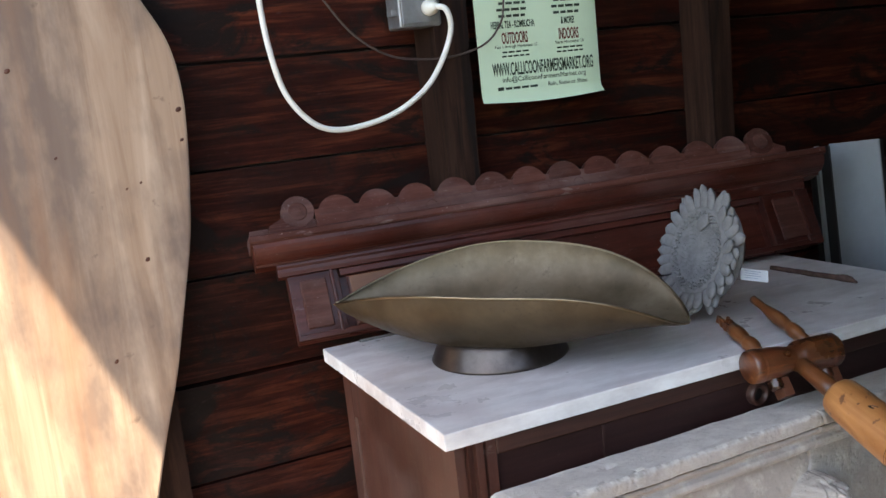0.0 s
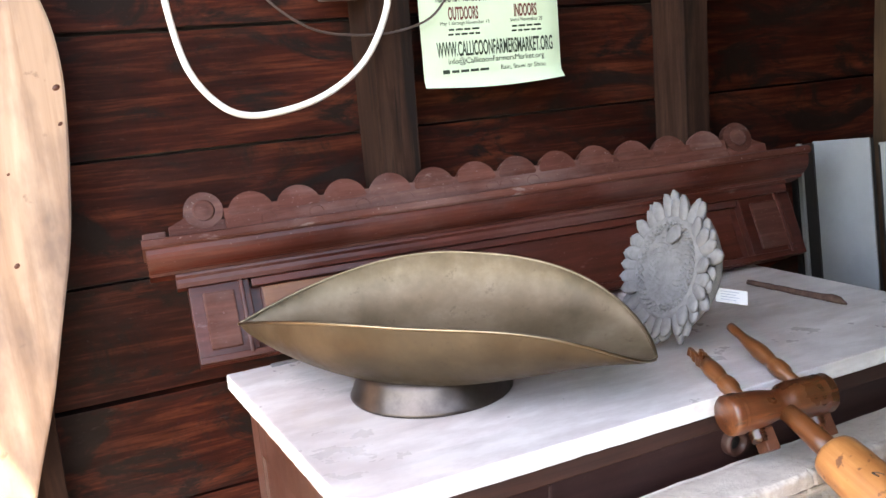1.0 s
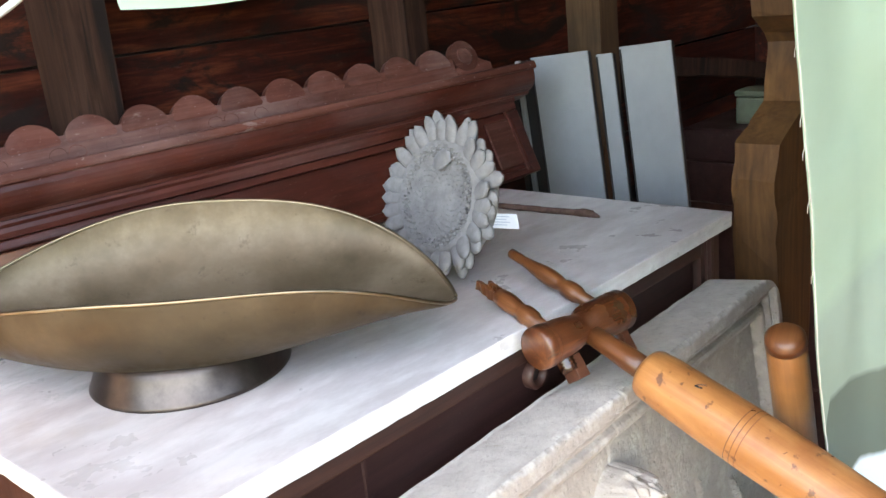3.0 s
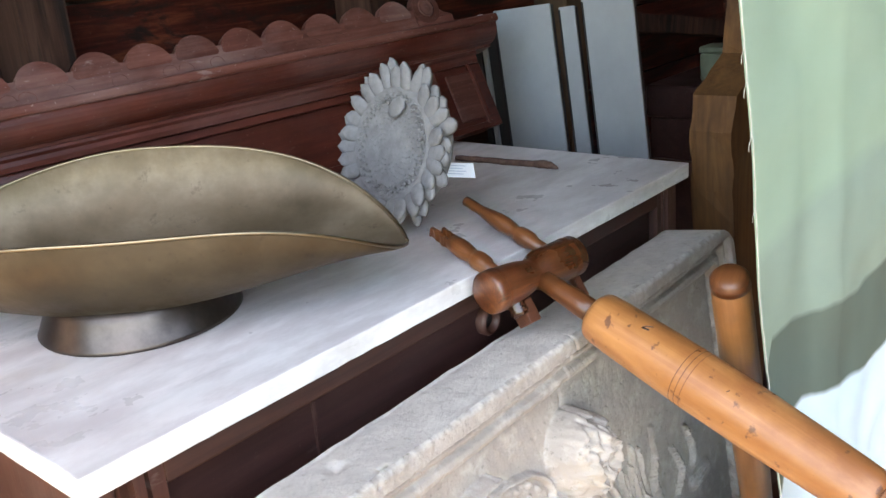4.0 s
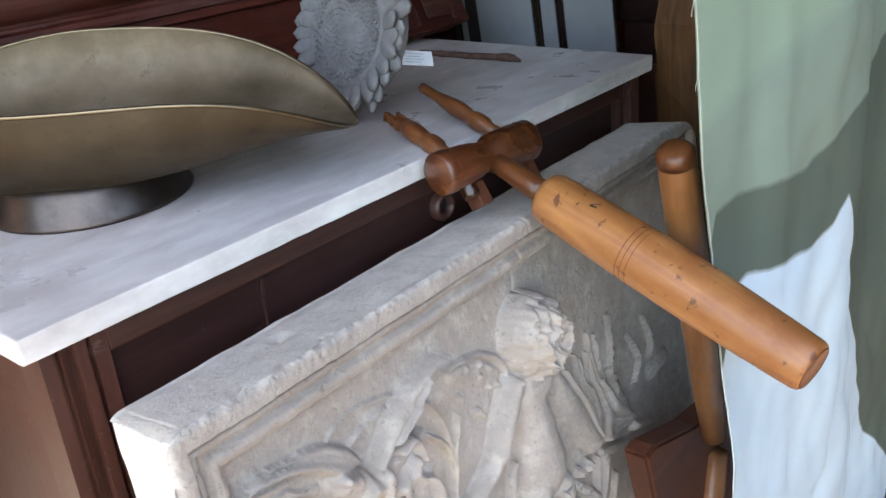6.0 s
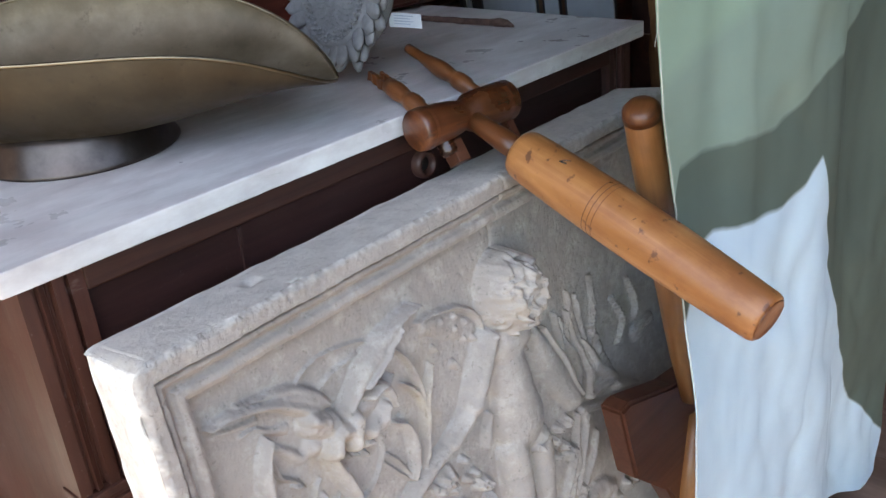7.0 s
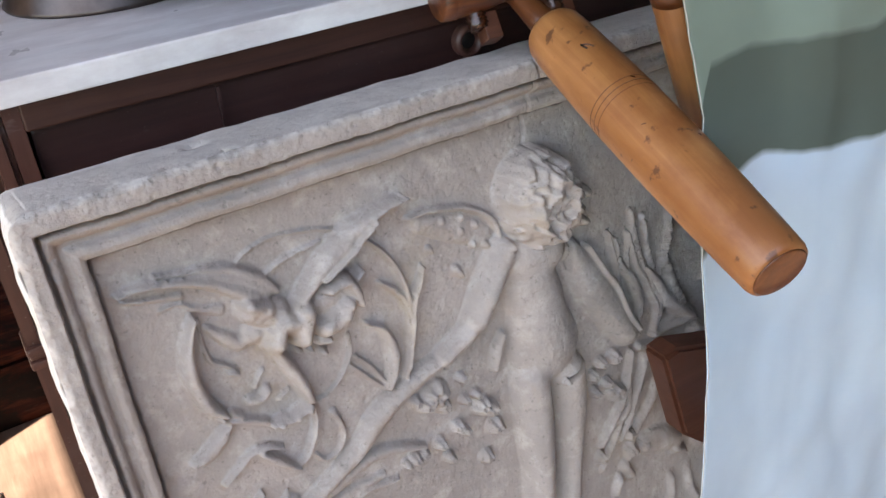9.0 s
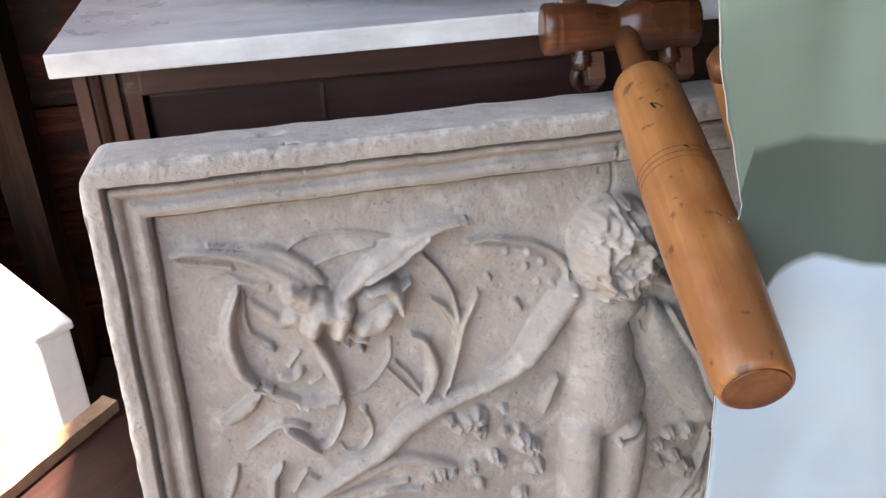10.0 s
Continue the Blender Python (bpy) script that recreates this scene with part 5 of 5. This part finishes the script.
# ---- left of the dresser ----
def pine_board():
    edge = [(-0.36, 0.02), (-0.335, 0.30), (-0.300, 0.45), (-0.248, 0.63), (-0.212, 0.74), (-0.184, 0.847), (-0.158, 0.95), (-0.145, 1.037), (-0.136, 1.12), (-0.133, 1.191),
            (-0.142, 1.26), (-0.167, 1.319), (-0.21, 1.39), (-0.27, 1.45), (-0.36, 1.49)]
    pts = [(p.x, p.y) for p in smooth_line([(a, b, 0) for a, b in edge], 5)]
    out = pts + [(-0.60, 1.50), (-0.85, 1.45), (-0.93, 1.2), (-0.90, 0.7), (-0.80, 0.3), (-0.75, 0.02)]
    d = thing("pine_board", "tall worn pine board with a curved edge, leaning on wall", "board", pose(0, 0.53, 0, -3.5, 0, 0))
    part("board", prism(out, 0.0, 0.022, "xz", 0.003), M["pineboard"], d)
    for x, z, r in ((-0.144, 1.159, 0.0055), (-0.146, 1.111, 0.0035), (-0.228, 0.931, 0.0045), (-0.219, 1.052, 0.0025), (-0.241, 1.045, 0.0025), (-0.335, 1.105, 0.003), (-0.30, 0.78, 0.004), (-0.38, 1.24, 0.005)):
        part("knot", lathe([(r * 0.75, 0.002), (r * 0.7, -0.0003), (0.0005, -0.0005)], 9, "y"), M["seatwood"], d, m=pose(x, 0, z, 0, 50 * z, 0) @ Matrix.Diagonal((1, 1, 1.4, 1)))


pine_board()
wb = thing("white_board", "thick white painted board standing on edge in the sun", "board", pose(-0.158, 0.252, 0.0, 0, 0, 125))
part("body", box((0.0, -0.045, 0.0), (0.40, 0.0, 0.330), 0.003), M["boxwhite"], wb)
part("cap", box((-0.004, -0.050, 0.3302), (0.40, 0.004, 0.343), 0.004), M["boxwhite"], wb)
# Block added to carry the lath; its dark colour stands in for shadow.
crate = thing("dark_support_block", "wooden crate added under the lath, its dark colour standing for shadow", "crate", pose(-0.118, 0.105, 0, 0, 0, 54))
part("body", board(-0.16, 0.085, -0.16, 0.012, 0.0, 0.262, 0.002, 6), M["drawer"], crate)
part("edge_strip", board(-0.16, 0.090, 0.0125, 0.020, 0.02, 0.260, 0.001, 8), M["floor"], crate)
lath = part("lath", board(-0.17, 0.09, -0.012, 0.012, 0.0, 0.016, 0.001, 5), M["pine"], m=pose(-0.122, 0.112, 0.2635, 0, 0, 54))
tagged(lath, "pale wooden lath lying on a dark crate", "lath")


# ---- on the wall: poster, cables, outlet ----
def lettering(text, size, x, z, material, parent, squeeze=1.0, name="lettering", bold=0.0):
    cu = bpy.data.curves.new(name, "FONT")
    cu.body, cu.size, cu.align_x = text, size, "CENTER"
    cu.extrude, cu.offset = 0.0001, bold
    tmp = new(name, cu)
    me = bpy.data.meshes.new_from_object(tmp.evaluated_get(bpy.context.evaluated_depsgraph_get()))
    bpy.data.objects.remove(tmp)
    me.materials.clear()
    ob = part(name, me, material, parent)
    ob.matrix_basis = Matrix.Translation((x, -0.0012, z)) @ pose(0, 0, 0, 90, 0, 0) @ Matrix.Diagonal((squeeze, 1, 1, 1))
    return ob


def poster():
    d = thing("poster", "pale green printed paper poster curling at its foot on stud", "poster", pose(0.405, 0.615, 1.110, 0, 0, -1.5))
    W, H = 0.262, 0.432
    verts, faces = [], []
    NU, NV = 12, 40
    for lay in (0, 1):
        for j in range(NV + 1):
            z = H * j / NV
            for i in range(NU + 1):
                a = i / NU
                curl = -0.012 * max(0, 1 - z / 0.017) ** 2 * (0.4 + 0.6 * a) + 0.006 * max(0, (a - 0.93) / 0.07) ** 2
                verts.append((W * a, curl + 0.0004 * lay, z - 0.006 * math.sin(math.pi * a) * max(0, 1 - z / 0.1)))
    row, size = NU + 1, (NU + 1) * (NV + 1)
    for j in range(NV):
        for i in range(NU):
            q = (j * row + i, j * row + i + 1, (j + 1) * row + i + 1, (j + 1) * row + i)
            faces += [q, tuple(size + k for k in q[::-1])]
    sheet = part("sheet", mesh("sheet", verts, faces, True), M["paper"], d)
    c = W / 2
    lettering("WWW.CALLICOONFARMERSMARKET.ORG", 0.0330, 0.135, 0.047, M["ink"], sheet, 0.341, bold=0.0006)
    lettering("OUTDOORS", 0.028, 0.078, 0.105, M["inkred"], sheet, 0.35, bold=0.0007)
    lettering("INDOORS", 0.028, 0.194, 0.105, M["inkred"], sheet, 0.35, bold=0.0007)
    lettering("May 1 through November 13", 0.0080, 0.080, 0.0965, M["ink"], sheet, 0.95)
    lettering("Starts November 20", 0.0080, 0.195, 0.0965, M["ink"], sheet, 0.95)
    lettering("HERBAL TEA - KOMBUCHA", 0.018, 0.076, 0.133, M["ink"], sheet, 0.42, bold=0.0004)
    lettering("& MORE!", 0.018, 0.194, 0.133, M["ink"], sheet, 0.42, bold=0.0004)
    lettering("info@CallicoonFarmersMarket.org", 0.0128, 0.135, 0.0345, M["ink"], sheet, 1.0)
    lettering("Rain, Snow or Shine", 0.0110, 0.184, 0.0200, M["ink"], sheet, 0.98)

    def bar(x0, x1, z0, h, mat="ink"):
        part("printed_bar", box((x0, -0.0014, z0), (x1, -0.0008, z0 + h)), M[mat], sheet)
    def words(x0, x1, z0, h, seed):
        """A line of small print as bars, a bar for each word."""
        rnd = random.Random(seed)
        x = x0
        while x < x1 - 0.004:
            w = min(rnd.uniform(0.007, 0.017), x1 - x)
            bar(x, x + w, z0, h)
            x += w + 0.0032
    for x, w in ((0.080, 0.030), (0.195, 0.028)):
        words(x - w, x + w, 0.0875, 0.0030, 3)
        words(x - w * 1.05, x + w * 1.05, 0.0800, 0.0030, 4)
    words(0.050, 0.118, 0.0205, 0.0042, 5)
    bar(0.034, 0.046, 0.0195, 0.0065)
    for k in range(6):
        w = (0.030, 0.033, 0.028, 0.032, 0.030, 0.026)[k]
        for x in (0.078, 0.194):
            words(x - w, x + w, 0.152 + 0.0115 * k, 0.0048, 10 + k)
    bar(0.02, W - 0.02, 0.23, 0.05, "inkred")
    bar(0.03, W - 0.03, 0.30, 0.035)
    tack = part("tack", lathe([(0.004, 0.0), (0.004, -0.002), (0.001, -0.003)], 14, "y"), M["iron"], d, m=pose(0.004, -0.001, H - 0.01))


poster()


def wall_cables():
    bx = thing("outlet_box", "grey metal outlet box fixed to the stud", "outlet", pose(0.298, 0.645, 1.257))
    part("box", box((-0.040, -0.030, 0.0), (0.0408, 0.03, 0.11), 0.006, 3), M["greybox"], bx)
    part("cover", box((-0.036, -0.034, 0.006), (0.036, -0.0302, 0.104), 0.002), M["greybox"], bx)
    part("clip", box((-0.052, -0.022, 0.022), (-0.0405, 0.0, 0.034), 0.002), M["greybox"], bx)
    plug = thing("white_cable", "white extension cable hanging in a loop from the outlet", "cable")
    part("plug", lathe([(0.013, 0.0), (0.0145, -0.006), (0.0135, -0.018), (0.008, -0.026), (0.0055, -0.034)], 24, "y"), M["white"], plug, m=pose(0.312, 0.610, 1.288))
    part("cable", tube([(0.312, 0.582, 1.288), (0.328, 0.570, 1.280), (0.338, 0.580, 1.245), (0.318, 0.592, 1.190), (0.285, 0.598, 1.148), (0.233, 0.600, 1.116), (0.175, 0.603, 1.099), (0.114, 0.605, 1.095),
                        (0.070, 0.605, 1.115), (0.033, 0.605, 1.166), (0.016, 0.605, 1.24), (0.010, 0.605, 1.32), (0.006, 0.60, 1.45), (0.0, 0.60, 1.7)], 0.0050, 12, 8), M["white"], plug)
    wire = part("thin_wire", tube([(0.06, 0.60, 1.46), (0.09, 0.60, 1.36), (0.122, 0.60, 1.305), (0.165, 0.60, 1.25), (0.223, 0.60, 1.212), (0.29, 0.603, 1.200), (0.355, 0.603, 1.201), (0.41, 0.597, 1.216),
                                   (0.441, 0.593, 1.245), (0.455, 0.593, 1.285), (0.46, 0.593, 1.40), (0.40, 0.60, 1.56)], 0.0019, 8, 8), M["wire"])
    tagged(wire, "thin brown wire sagging across the stud", "wire")


wall_cables()
